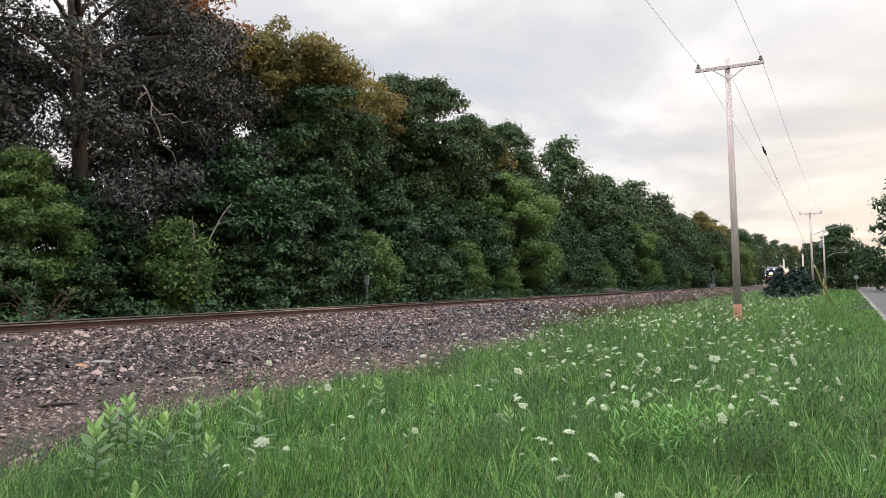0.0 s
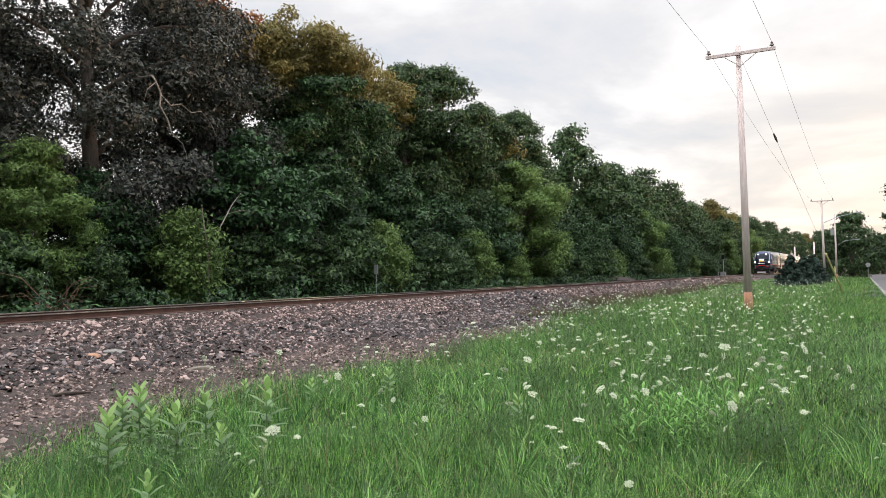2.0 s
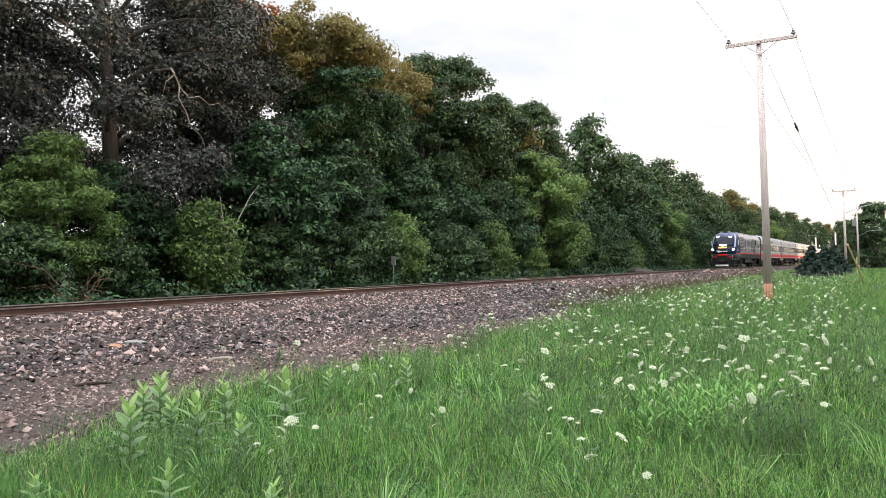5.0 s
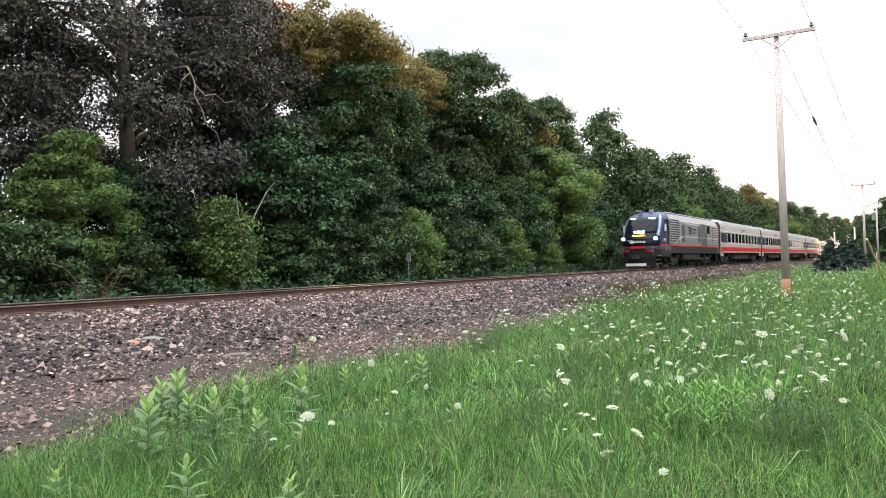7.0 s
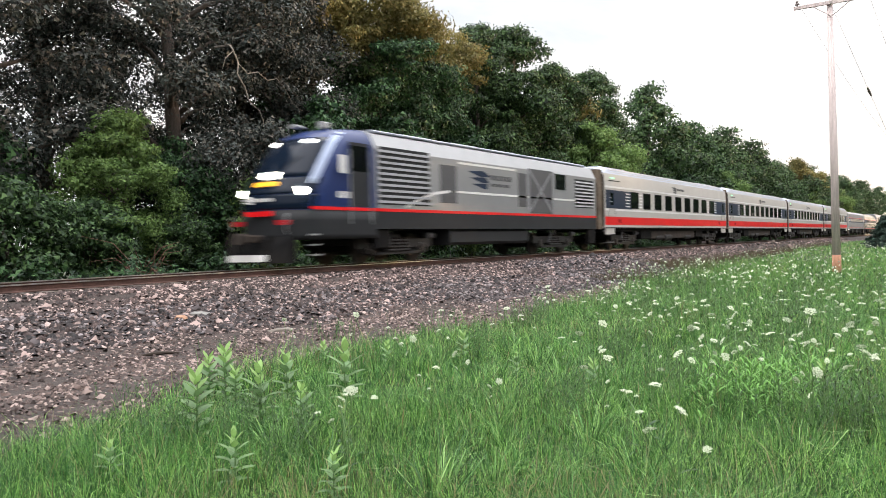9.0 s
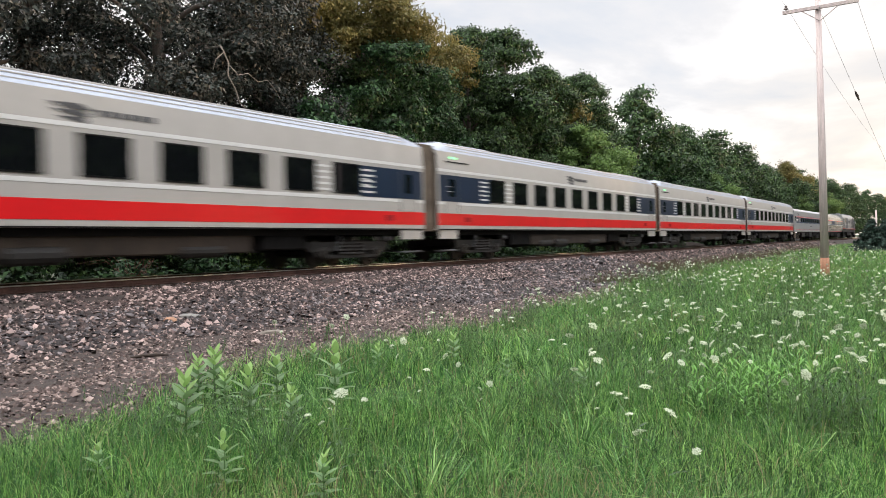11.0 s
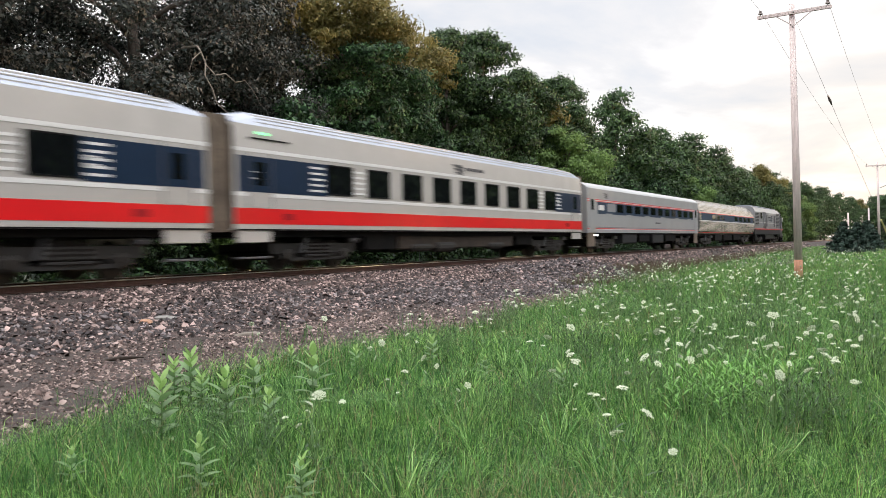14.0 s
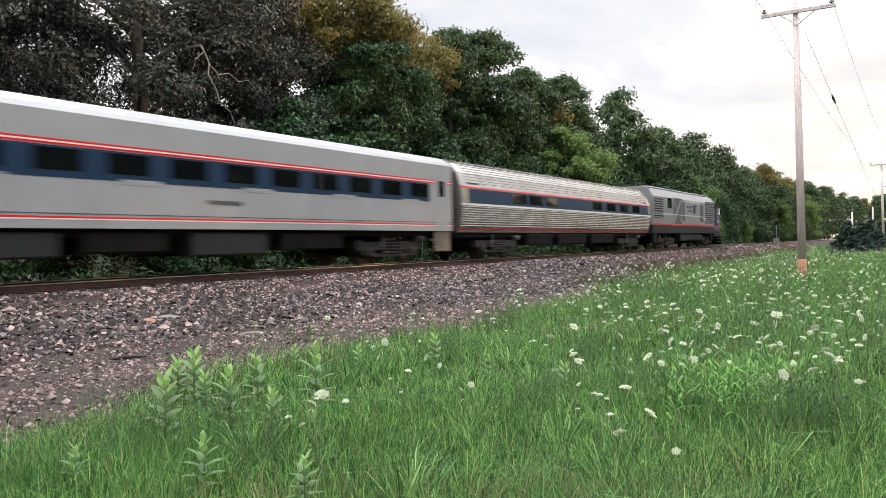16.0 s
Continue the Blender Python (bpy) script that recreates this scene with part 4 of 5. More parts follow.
def blobs_to_leaves(blobs, n, size, r, hollow=0.45):
    """Leaves over the tops and flanks of uneven, flattened clumps (x, y, z, radius); the undersides stay open."""
    B = np.array(blobs)
    w = B[:, 3] ** 2
    pick = r.choice(len(B), n, p=w / w.sum())
    d = r.normal(0, 1, (n, 3)); d /= np.linalg.norm(d, axis=1, keepdims=True)
    d[:, 2] = np.where((d[:, 2] < -0.1) & (r.random(n) < 0.6), -d[:, 2], d[:, 2])
    rad = B[pick, 3] * (hollow + (1 - hollow) * r.random(n) ** 0.6)
    rad *= 1 + 0.45 * np.sin(d[:, 0] * 5 + pick * 1.7) * np.cos(d[:, 1] * 5 + pick) * np.cos(d[:, 2] * 4 + pick * 0.6) + r.normal(0, 0.16, n)
    flat = (0.78 + 0.3 * np.sin(pick * 2.7))[:, None]
    P = B[pick, :3] + d * rad[:, None] * np.concatenate([np.full((n, 2), 1.12), flat], 1)
    return leaf_cloud(P, d, size, r)


def crown_blobs(r, height, base, radius, count, top=0.35, blob=(0.8, 1.7)):
    """Clumps spread over an egg-shaped crown, thinner inside."""
    out = []
    for _ in range(count):
        u = r.random() ** 0.85
        b = r.uniform(*blob) * (1.0 - 0.15 * u)
        w = 2 * u - 1 + top * 0.5
        prof = max(0.12, 1 - min(1.0, abs(w)) ** 2.6) ** 0.5
        a, q = r.uniform(0, 2 * math.pi), max(0.0, radius * prof - b * 0.5) * r.uniform(0.45, 1.0)
        z = base + b * 0.5 + (height - base - b * 1.2) * u
        out.append((q * math.cos(a), q * math.sin(a), z, b))
    return out


def limbs(r, height, base, radius, trunk, n, blobs):
    g = [geo_tube([(0, 0, -0.4), (r.uniform(-.15, .15), r.uniform(-.15, .15), height * 0.25), (r.uniform(-.4, .4), r.uniform(-.4, .4), height * 0.55), (r.uniform(-.6, .6), r.uniform(-.6, .6), height * 0.9)],
                  [trunk * 1.25, trunk, trunk * 0.65, trunk * 0.12], 9)]
    for k in range(n):
        x, y, z, b = blobs[(k * 7) % len(blobs)]
        z0 = max(base * 0.75, min(z - 0.6 - 0.3 * math.hypot(x, y), height * 0.8))
        g.append(geo_tube([(0, 0, z0), (x * 0.35, y * 0.35, z0 + (z - z0) * 0.5 + 0.2), (x * 0.7, y * 0.7, z0 + (z - z0) * 0.8 + 0.2), (x, y, z)], [trunk * 0.42, trunk * 0.28, trunk * 0.16, 0.02], 6))
    return joined(*g)


def make_tree(name, label, leafmat, height, base, radius, leaves, size, seed, count=46, trunk=0.26, blob=(0.8, 1.7), top=0.35, tip=None, group="lineside trees", n_limbs=14, hollow=0.58):
    """A tapered trunk with limbs under a crown of separate leaves in clumps. tip: the material of the top clumps."""
    r = np.random.default_rng(seed)
    t = thing(name, label, "tree", group)
    bl = crown_blobs(r, height, base, radius, count, top, blob)
    part("trunk", limbs(r, height, base, radius, trunk, n_limbs, bl), M["bark"], t, smooth=True)
    # the top clumps carry the warm sunlight in their own colour
    if tip:
        cut = sorted(b[2] for b in bl)[int(len(bl) * 0.70)]
        hi, lo = [b for b in bl if b[2] > cut], [b for b in bl if b[2] <= cut]
        k = len(hi) / len(bl) * 0.8
        V, F = blobs_to_leaves(hi, int(leaves * k), size, r, hollow)
        part("top_leaves", fast_mesh("top_leaves", V, F, M[tip]), None, t, "top foliage with warm sunlight put into its colour")
        V, F = blobs_to_leaves(lo, int(leaves * (1 - k)), size, r, hollow)
    else:
        V, F = blobs_to_leaves(bl, leaves, size, r, hollow)
    part("crown", fast_mesh("crown", V, F, M[leafmat]), None, t)
    return t


def scaled_pose(x, y, z, turn, s, sz=None):
    return pose(x, y, z, 0, 0, turn) @ Matrix.Diagonal((s, s, sz or s, 1))


GROUND_W = 0.2
bronze = make_tree("bronze_tree", "tall dark bronze-leaved oak behind the track", "leaf_bronze", 17.5, 2.2, 5.6, 74000, 0.155, 11, 115, 0.34, (0.7, 1.45), n_limbs=26)
bronze.matrix_basis = pose(-26.5, 19.5, GROUND_W)
copy_thing(bronze, scaled_pose(-27.5, 12.5, GROUND_W, 130, 1.05))
copy_thing(bronze, scaled_pose(-30.5, 16.2, GROUND_W, 60, 0.99))
copy_thing(bronze, scaled_pose(-28.0, 25.0, GROUND_W, 250, 0.93))
walnut = make_tree("walnut_tree", "tall blue-green walnut with low sunlight coloured into its top", "leaf_blue", 16.6, 1.6, 4.3, 78000, 0.20, 12, 120, 0.26, (0.6, 1.35), top=-0.3, tip="leaf_sunlit")
walnut.matrix_basis = scaled_pose(-26.2, 32.5, GROUND_W, 0, 0.93)
copy_thing(walnut, scaled_pose(-27.5, 28.8, GROUND_W, 100, 0.95))
copy_thing(walnut, scaled_pose(-27.6, 35.6, GROUND_W, 310, 1.0))
copy_thing(walnut, scaled_pose(-27.0, 39.4, GROUND_W, 150, 0.93))
green_tree = make_tree("locust_tree", "tall dense green tree in the lineside wood", "leaf_green", 17.0, 1.2, 4.1, 66000, 0.22, 13, 120, 0.26, (0.6, 1.35), top=0.0)
green_tree.matrix_basis = scaled_pose(-26.0, 47.2, GROUND_W, 0, 0.96)
for x, y, turn, s, sz in ((-27.0, 44.0, 80, 0.88, 0.98), (-26.5, 55.0, 190, 0.85, 0.93), (-26.5, 62.0, 300, 0.9, 0.97), (-27.5, 68.0, 30, 0.8, 0.85)):
    copy_thing(green_tree, scaled_pose(x, y, GROUND_W, turn, s, sz))
far_tree = make_tree("woodland_tree", "green broadleaf tree along the railway", "leaf_green", 16.5, 0.6, 4.8, 19000, 0.34, 14, 95, 0.24, (0.8, 1.6), n_limbs=7)
far_tree.matrix_basis = pose(-26.0, 74.5, GROUND_W)
for k, (x, y, s) in enumerate(((-25, 81, .84), (-26, 89.5, .95), (-25, 97, .9), (-26, 106, 1.02), (-25, 115, .96), (-26, 124, .92), (-25.5, 134, .86), (-26, 144, .88), (-25, 156, .9), (-26, 168, .97),
                               (-25, 182, .9), (-26, 198, .92), (-25, 215, .95), (-26, 234, .95), (-25, 255, 1.0), (-26, 276, 1.02), (-24, 300, 1.0), (-22, 330, 1.0), (-16, 372, 1.1), (-8, 395, 1.1))):
    copy_thing(far_tree, scaled_pose(x, y, GROUND_W, 67 * k, s * 1.04, s * (0.93 if y < 210 else 1.0)))
sunlit_tree = make_tree("yellowing_tree", "tall tree with low sunlight coloured into its crown along the railway", "leaf_green", 16.5, 0.8, 4.9, 20000, 0.34, 15, 95, 0.24, (0.8, 1.6), tip="leaf_sunlit", n_limbs=7)
sunlit_tree.matrix_basis = scaled_pose(-24.5, 150, GROUND_W, 0, 0.9)
for k, (x, y, s) in enumerate(((-26, 57.5, .94), (-24.5, 160, .9), (-24.2, 171, .92), (-27, 240, 1.05), (-20, 350, 1.1), (-12, 385, 1.15), (-3, 400, 1.0), (6, 410, 1.0))):
    copy_thing(sunlit_tree, scaled_pose(x, y, GROUND_W, 50 * k, s))
# the orange top paints a patch of low sunlight onto the leaves
orange_lit_tree = make_tree("turning_maple", "tall tree among the oaks, its top coloured orange as sunlit", "leaf_bronze", 17.2, 4.0, 3.2, 34000, 0.20, 19, 60, 0.22, (0.6, 1.2), tip="leaf_sunset")
orange_lit_tree.matrix_basis = scaled_pose(-26.6, 25.6, GROUND_W, 0, 1.03)
light_tree = make_tree("box_elder", "lighter green rounded young tree at the wood edge", "leaf_light", 9.3, 0.4, 3.9, 36000, 0.19, 16, 90, 0.16, (0.5, 1.0), group="understorey trees")
light_tree.matrix_basis = scaled_pose(-22.8, 54.5, GROUND_W, 0, 1.08)
for k, (x, y, s) in enumerate(((-23, 91, .9), (-24, 8.5, .62), (-23.8, 15.4, .60), (-23.5, 150, 1.0), (-23, 190, 1.1))):
    copy_thing(light_tree, scaled_pose(x, y, GROUND_W, 70 * k, s))
dark_tree = make_tree("understorey_tree", "dark green young tree in the shade of the wood", "leaf_blue", 8.0, 0.3, 3.2, 15000, 0.23, 17, 75, 0.14, (0.5, 1.0), group="understorey trees")
dark_tree.matrix_basis = pose(-23.6, 25.5, GROUND_W)
for k, (x, y, s) in enumerate(((-24.6, 18.4, .7), (-24, 31, 1.0), (-24, 38, .95), (-24, 43.5, .9), (-23.8, 49, .95), (-24, 61, .9), (-24, 66.5, .95), (-24, 72, 1.0), (-25.5, 11, .8), (-24, 85, .9), (-24, 97, 1.0), (-23.2, 79, 1.0), (-23.2, 103, 1.05), (-24, 112, 1.0), (-24, 120, 1.0), (-28.5, 30, .9))):
    copy_thing(dark_tree, scaled_pose(x, y, GROUND_W, 53 * k, s))


def make_bush(name, label, mat, height, radius, leaves, size, seed, count=26):
    r = np.random.default_rng(seed)
    t = thing(name, label, "bush", "lineside bushes")
    bl = crown_blobs(r, height, 0.25, radius, count, 0.2, (0.45, 0.85))
    part("stalk", joined(*[geo_tube([(0.1 * k - 0.3, 0, -0.3), (b[0] * .5, b[1] * .5, b[2] * .6), b[:3]], [0.05, 0.035, 0.01], 5) for k, b in enumerate(bl[:7])]), M["bark"], t, kind="stuff")
    V, F = blobs_to_leaves(bl, leaves, size, r, 0.4)
    part("foliage", fast_mesh("foliage", V, F, M[mat]), None, t)
    return t


bush = make_bush("honeysuckle_bush", "mid-green leafy bush beside the track bed", "leaf_green", 3.6, 2.0, 9500, 0.16, 21, 50)
bush.matrix_basis = pose(-21.9, 28, GROUND_W)
pale_bush = make_bush("pale_bush", "pale green upright bush beside the track bed", "leaf_light", 4.6, 1.5, 9500, 0.155, 22, 46)
pale_bush.matrix_basis = pose(-21.7, 33, GROUND_W)
for k, (x, y, s, p) in enumerate(((-22.4, 24.5, .95, 0), (-22.0, 20.4, .95, 1), (-22.6, 16.8, .75, 0), (-22.8, 13.6, .85, 0), (-22.4, 11, 1.0, 0), (-22.0, 30.6, 1.1, 0), (-22, 38.4, 1.08, 0), (-22.2, 41.5, .95, 0), (-22, 44.5, 1.0, 1),
                                  (-20.9, 49.0, .62, 1), (-22, 58, .9, 0), (-21.8, 64, .85, 0), (-22, 71, 1.05, 0), (-22, 76, .9, 1), (-21.6, 84, .9, 0), (-21.5, 98, .75, 1), (-22, 107, 1.0, 0), (-22, 116, 1.0, 1), (-22, 128, 1.2, 0),
                                  (-22, 140, 1.2, 0), (-22, 155, 1.3, 1), (-22, 172, 1.3, 0), (-22, 195, 1.4, 0), (-22, 8, 1.0, 0), (-22.2, 35.5, .8, 0), (-25.0, 20.8, 1.0, 0), (-27.2, 22.6, 1.1, 0), (-25.2, 22.6, .9, 0))):
    copy_thing(pale_bush if p else bush, scaled_pose(x, y, GROUND_W, 61 * k, s))


def make_low_weeds():
    """Low growth along the far side of the bed, too dense to count."""
    r = np.random.default_rng(31)
    n = 24000
    P = np.stack([r.uniform(-22.2, -19.9, n), r.uniform(4, 110, n) ** 1.0, r.uniform(0.15, 0.95, n)], 1)
    P[:, 2] += 0.3 * np.sin(P[:, 1] * 1.9) + 0.15
    V, F = leaf_cloud(P, np.tile([0.3, 0, 0.8], (n, 1)), 0.2, r)
    tagged(new("lineside_weeds", fast_mesh("lineside_weeds", V, F, M["leaf_blue"])), "low green weeds along the far side of the track", "weeds", kind="stuff")


make_low_weeds()

# bare branches that show against the leaves
snag = thing("dead_sapling", "bare grey forked sapling among the bushes", "dead tree", m=pose(-21.2, 20.6, 0.2))
part("trunk", joined(geo_tube([(0, 0, -0.2), (0.05, 0, 1.6), (0.0, 0.05, 2.5)], [0.05, 0.045, 0.035], 6), geo_tube([(0, 0.05, 2.3), (0.1, -0.25, 3.4), (0.1, -0.35, 4.2)], [0.035, 0.025, 0.008], 5),
                      geo_tube([(0, 0.05, 2.2), (0.1, 0.5, 3.3), (0.1, 1.2, 4.3), (0.1, 1.7, 4.8)], [0.03, 0.025, 0.018, 0.006], 5), geo_tube([(0.1, 0.9, 3.9), (0.2, 1.6, 4.1), (0.2, 2.3, 4.05)], [0.012, 0.01, 0.004], 4)), M["dead"], snag)
limb = thing("dead_limb", "bare crooked limb hanging in the oak crown", "dead branch", m=pose(-22.4, 19.3, 7.6))
part("branch", joined(geo_tube([(-1.5, 0.3, 1.7), (-0.4, 0.2, 1.6), (0, 0.0, 1.35), (0, 0.25, 0.9), (0, 0.2, 0.45), (0, 0.55, 0.0), (0, 0.75, -0.5), (0, 1.25, -0.8), (0, 1.45, -1.2), (0, 1.4, -1.7)], [0.04, 0.035, 0.032, 0.03, 0.027, 0.024, 0.02, 0.015, 0.010, 0.004], 6),
                       geo_tube([(0, 0.2, 0.9), (0, 0.7, 0.55), (0, 1.2, 0.7), (0, 1.7, 0.45), (0, 2.2, 0.6), (0, 2.7, 0.2), (0, 3.0, -0.25), (0, 3.6, -0.5)], [0.022, 0.02, 0.018, 0.015, 0.012, 0.009, 0.006, 0.003], 5),
                       geo_tube([(0, 0.05, 1.3), (0, -0.35, 0.95), (0, -0.5, 0.5)], [0.018, 0.012, 0.004], 5)), M["dead"], limb)


def make_brush():
    """A tangle of bare reddish twigs at the edge of the wood."""
    r = random.Random(33)
    t = thing("dead_brush", "tangle of bare reddish-brown dead twigs", "dead brush", m=pose(-21.0, 14.3, 0.9))
    g = []
    for k in range(26):
        a, up, ln = r.uniform(0, 6.28), r.uniform(0.05, 0.9), r.uniform(0.8, 1.9)
        mid = Vector((math.cos(a) * ln * .5, math.sin(a) * ln * .5, up * ln * .6))
        g.append(geo_tube([(r.uniform(-.3, .3), r.uniform(-.3, .3), -0.4), tuple(mid), tuple(mid * 1.8 + Vector((r.uniform(-.2, .2), r.uniform(-.2, .2), -0.25 * ln)))], [0.016, 0.011, 0.004], 4))
    part("twig_tangle", joined(*g), M["twig"], t, kind="stuff")


make_brush()


def make_spruce():
    """A young spruce: tiers of drooping boughs with needle sprays."""
    r = np.random.default_rng(41)
    t = thing("spruce", "dense dark blue-green young spruce in the grass", "tree", "spruces by the poles")
    H = 3.0
    part("trunk", geo_tube([(0, 0, -0.2), (0, 0, H * 0.97)], [0.09, 0.01], 7), M["bark"], t)
    g, P, O = [], [], []
    for i in range(17):
        z = 0.15 + (H - 0.35) * i / 16
        R = 1.6 * (1 - z / H) ** 1.05 + 0.06
        for k in range(max(6, int(15 - 0.6 * i))):
            a = r.uniform(0, 2 * math.pi)
            q = R * r.uniform(0.78, 1.1)
            e = (q * math.cos(a), q * math.sin(a), z - 0.10 * q + 0.12)
            g.append(geo_tube([(0, 0, z), (e[0] * .6, e[1] * .6, z - 0.10 * q), e], [0.018, 0.012, 0.004], 4))
            for u in np.linspace(0.25, 1.0, 14):
                for _ in range(4):
                    P.append((e[0] * u + r.normal(0, .06), e[1] * u + r.normal(0, .06), z - 0.1 * q * min(1, u * 1.4) + r.normal(0, .05)))
                    O.append((math.cos(a) * .5, math.sin(a) * .5, .6))
    part("bough_frame", joined(*g), M["bark"], t)
    V, F = leaf_cloud(np.array(P), np.array(O), 0.19, r)
    part("needle_mass", fast_mesh("needles", V, F, M["needle"]), None, t)
    return t


spruce = make_spruce()
spruce.matrix_basis = scaled_pose(-5.9, 79.5, 0, 0, 1.15, 1.02)
for k, (x, y, s) in enumerate(((-5.2, 86.0, 1.0), (-4.7, 93.5, 1.1), (-4.6, 99.0, 1.0))):
    copy_thing(spruce, scaled_pose(x, y, 0, 75 * k, s))
# trees over the far road
road_tree = make_tree("roadside_tree", "dark green rounded roadside tree", "leaf_green", 12.0, -0.8, 5.4, 20000, 0.36, 18, 90, 0.3, (0.8, 1.6), group="roadside trees", n_limbs=7)
road_tree.matrix_basis = pose(-1.4, 158, 0)
for k, (x, y, s) in enumerate(((-6, 185, 0.85), (4.5, 215, 0.75), (9.0, 125, 1.45), (14, 120, 0.9), (0.5, 235, .8), (12, 190, .9), (17, 260, 1.0), (8, 300, 0.8), (11, 240, 0.7))):
    copy_thing(road_tree, scaled_pose(x, y, 0, 70 * k, s))
# unseen trees added beyond the road and behind the camera, to block low sun
wood_tree = make_tree("hedgerow_tree", "leafy green tree added to block low sun and sky", "leaf_green", 12.0, 0.6, 5.4, 3600, 0.9, 20, 40, 0.3, (1.1, 2.0), group="trees beyond the road", n_limbs=5)
wood_tree.matrix_basis = pose(-50, -47, 0)
# these rows also darken what the train windows reflect
for k in range(34):
    copy_thing(wood_tree, scaled_pose(15.5 + 4.5 * (k % 2) + 0.8 * math.sin(k * 2.3), -64 + 8.3 * k, 0, 83 * k, 1.15 + 0.12 * math.sin(k * 1.7), 1.2 + 0.1 * math.sin(k * 3.1)))
for k in range(9):
    copy_thing(wood_tree, scaled_pose(-42 + 8 * k, -46 - 3 * (k % 2), 0, 57 * k, 1.2))
# the second row, farther in, that closes most of the view through the trunks
for k, (x, y, s) in enumerate(((-33, 52, .95), (-33, 64, .9), (-32, 78, .9), (-32, 93, .9), (-32, 110, .9), (-32, 130, .9))):
    copy_thing(wood_tree, scaled_pose(x, y, GROUND_W, 41 * k, s * 1.1, s * 1.35))


# ---- poles, wires, signals ----
def sag(a, b, drop, n=12):
    a, b = Vector(a), Vector(b)
    return [tuple(a.lerp(b, i / n) - Vector((0, 0, drop * 4 * (i / n) * (1 - i / n)))) for i in range(n + 1)]


def make_pole(x, y, h, arm=True, label="weathered grey timber utility pole with a crossarm"):
    p = thing("utility_pole", label, "utility pole", "line poles", m=pose(x, y, 0))
    part("pole", geo_tube([(0, 0, 0.72), (-0.03, 0, h * 0.5), (-0.08, 0, h)], [0.15, 0.128, 0.10], 14), M["wood"], p, smooth=True)
    part("pole_foot", geo_tube([(0, 0, -0.5), (0, 0, 0.3), (0, 0, 0.76)], [0.17, 0.162, 0.157], 14), M["wood_base"], p, "reddish rotten pole foot", smooth=True)
    if arm:
        z = h - 0.35
        part("crossarm", geo_box(-1.27, 1.27, -0.19, -0.09, z - 0.06, z + 0.06, 0.012), M["wood"], p)
        for s in (-1, 1):
            part("brace", geo_tube([(s * 0.62, -0.16, z - 0.05), (0, -0.13, z - 0.5)], [0.018, 0.018], 5), M["wood"], p)
            ins = part("insulator", geo_tube([(s * 1.15, -0.14, z + 0.06), (s * 1.15, -0.14, z + 0.12), (s * 1.15, -0.14, z + 0.121), (s * 1.15, -0.14, z + 0.17), (s * 1.15, -0.14, z + 0.171), (s * 1.15, -0.14, z + 0.25)],
                                             [0.02, 0.02, 0.09, 0.075, 0.045, 0.05], 10), M["ceramic"], p)
        part("bolt", geo_tube([(0, -0.24, z), (0, 0.2, z)], [0.02, 0.02], 6), M["steel"], p)
    return p


make_pole(-3.85, 31.4, 10.35)
make_pole(-3.88, 102.0, 10.1)
make_pole(-3.85, -39.0, 10.4)
p3 = make_pole(-3.4, 135.0, 10.2, arm=False, label="weathered utility pole with transformer and street lamp")
part("transformer", geo_tube([(-0.45, 0, 6.9), (-0.45, 0, 7.9)], [0.26, 0.26], 12), M["steel"], p3, "grey can transformer")
part("lamp_arm", geo_tube([(0, 0, 5.2), (1.4, 0, 6.0), (2.8, 0, 6.1)], [0.035, 0.03, 0.025], 6), M["steel"], p3)
part("lamp_head", geo_box(2.7, 3.3, -0.12, 0.12, 6.02, 6.16, 0.04), M["steel"], p3)
arm = thing("street_lamp", "long-armed grey street lamp fixed on the pole", "street lamp", m=pose(-3.88, 101.8, 0))
part("lamp_arm", geo_tube([(0.15, 0, 7.15), (1.6, 0, 7.75), (3.2, 0, 8.1), (3.7, 0, 8.15)], [0.05, 0.045, 0.04, 0.03], 8), M["steel"], arm)
part("lamp_head", geo_box(3.5, 4.2, -0.13, 0.13, 8.06, 8.22, 0.05), M["steel"], arm)
for x, y, h in ((-7.6, 110, 4.6), (-5.4, 112, 5.2), (-3.5, 210, 9.5)):
    q = solid("short_pole", geo_tube([(0, 0, -0.4), (0, 0, h)], [0.12, 0.09], 10), M["wood"], "plain short grey post behind the spruces", "post", smooth=True)
    q.matrix_basis = pose(x, y, 0)
for s in (-1.15, 1.15):
    a, b, c = (-3.85 + s, -39.14, 10.3), (-3.85 + s, 31.26, 10.25), (-3.88 + s, 101.86, 10.0)
    for p, q, d in ((a, b, 0.7), (b, c, 0.75)):
        solid("power_line", geo_tube(sag(p, q, d, 24), [0.006] * 25, 5), M["wire"], "thin sagging overhead power line", "power line", "power lines")
guy = thing("guy_wire", "steel guy wire with a strain insulator and yellow guard", "guy wire")
G0, G1 = Vector((-3.83, 31.55, 9.8)), Vector((-0.95, 50.0, 0.1))
part("wire", geo_tube([tuple(G0), tuple(G1)], [0.006, 0.006], 5), M["wire"], guy)
part("strain_insulator", geo_tube([tuple(G0.lerp(G1, 0.235)), tuple(G0.lerp(G1, 0.25)), tuple(G0.lerp(G1, 0.265))], [0.03, 0.055, 0.03], 8), M["ceramic"], guy)
part("guard", geo_tube([tuple(G0.lerp(G1, 0.76)), tuple(G0.lerp(G1, 0.985))], [0.045, 0.045], 8), M["guard"], guy, "pale yellow plastic guard")
stake = solid("marker_stake", geo_tube([(0, 0, -0.2), (0, 0, 1.9)], [0.045, 0.045], 8), M["guard"], "thin yellow marker stake in the grass", "marker post")
stake.matrix_basis = pose(-2.6, 96.0, 0, 3, 0, 0)
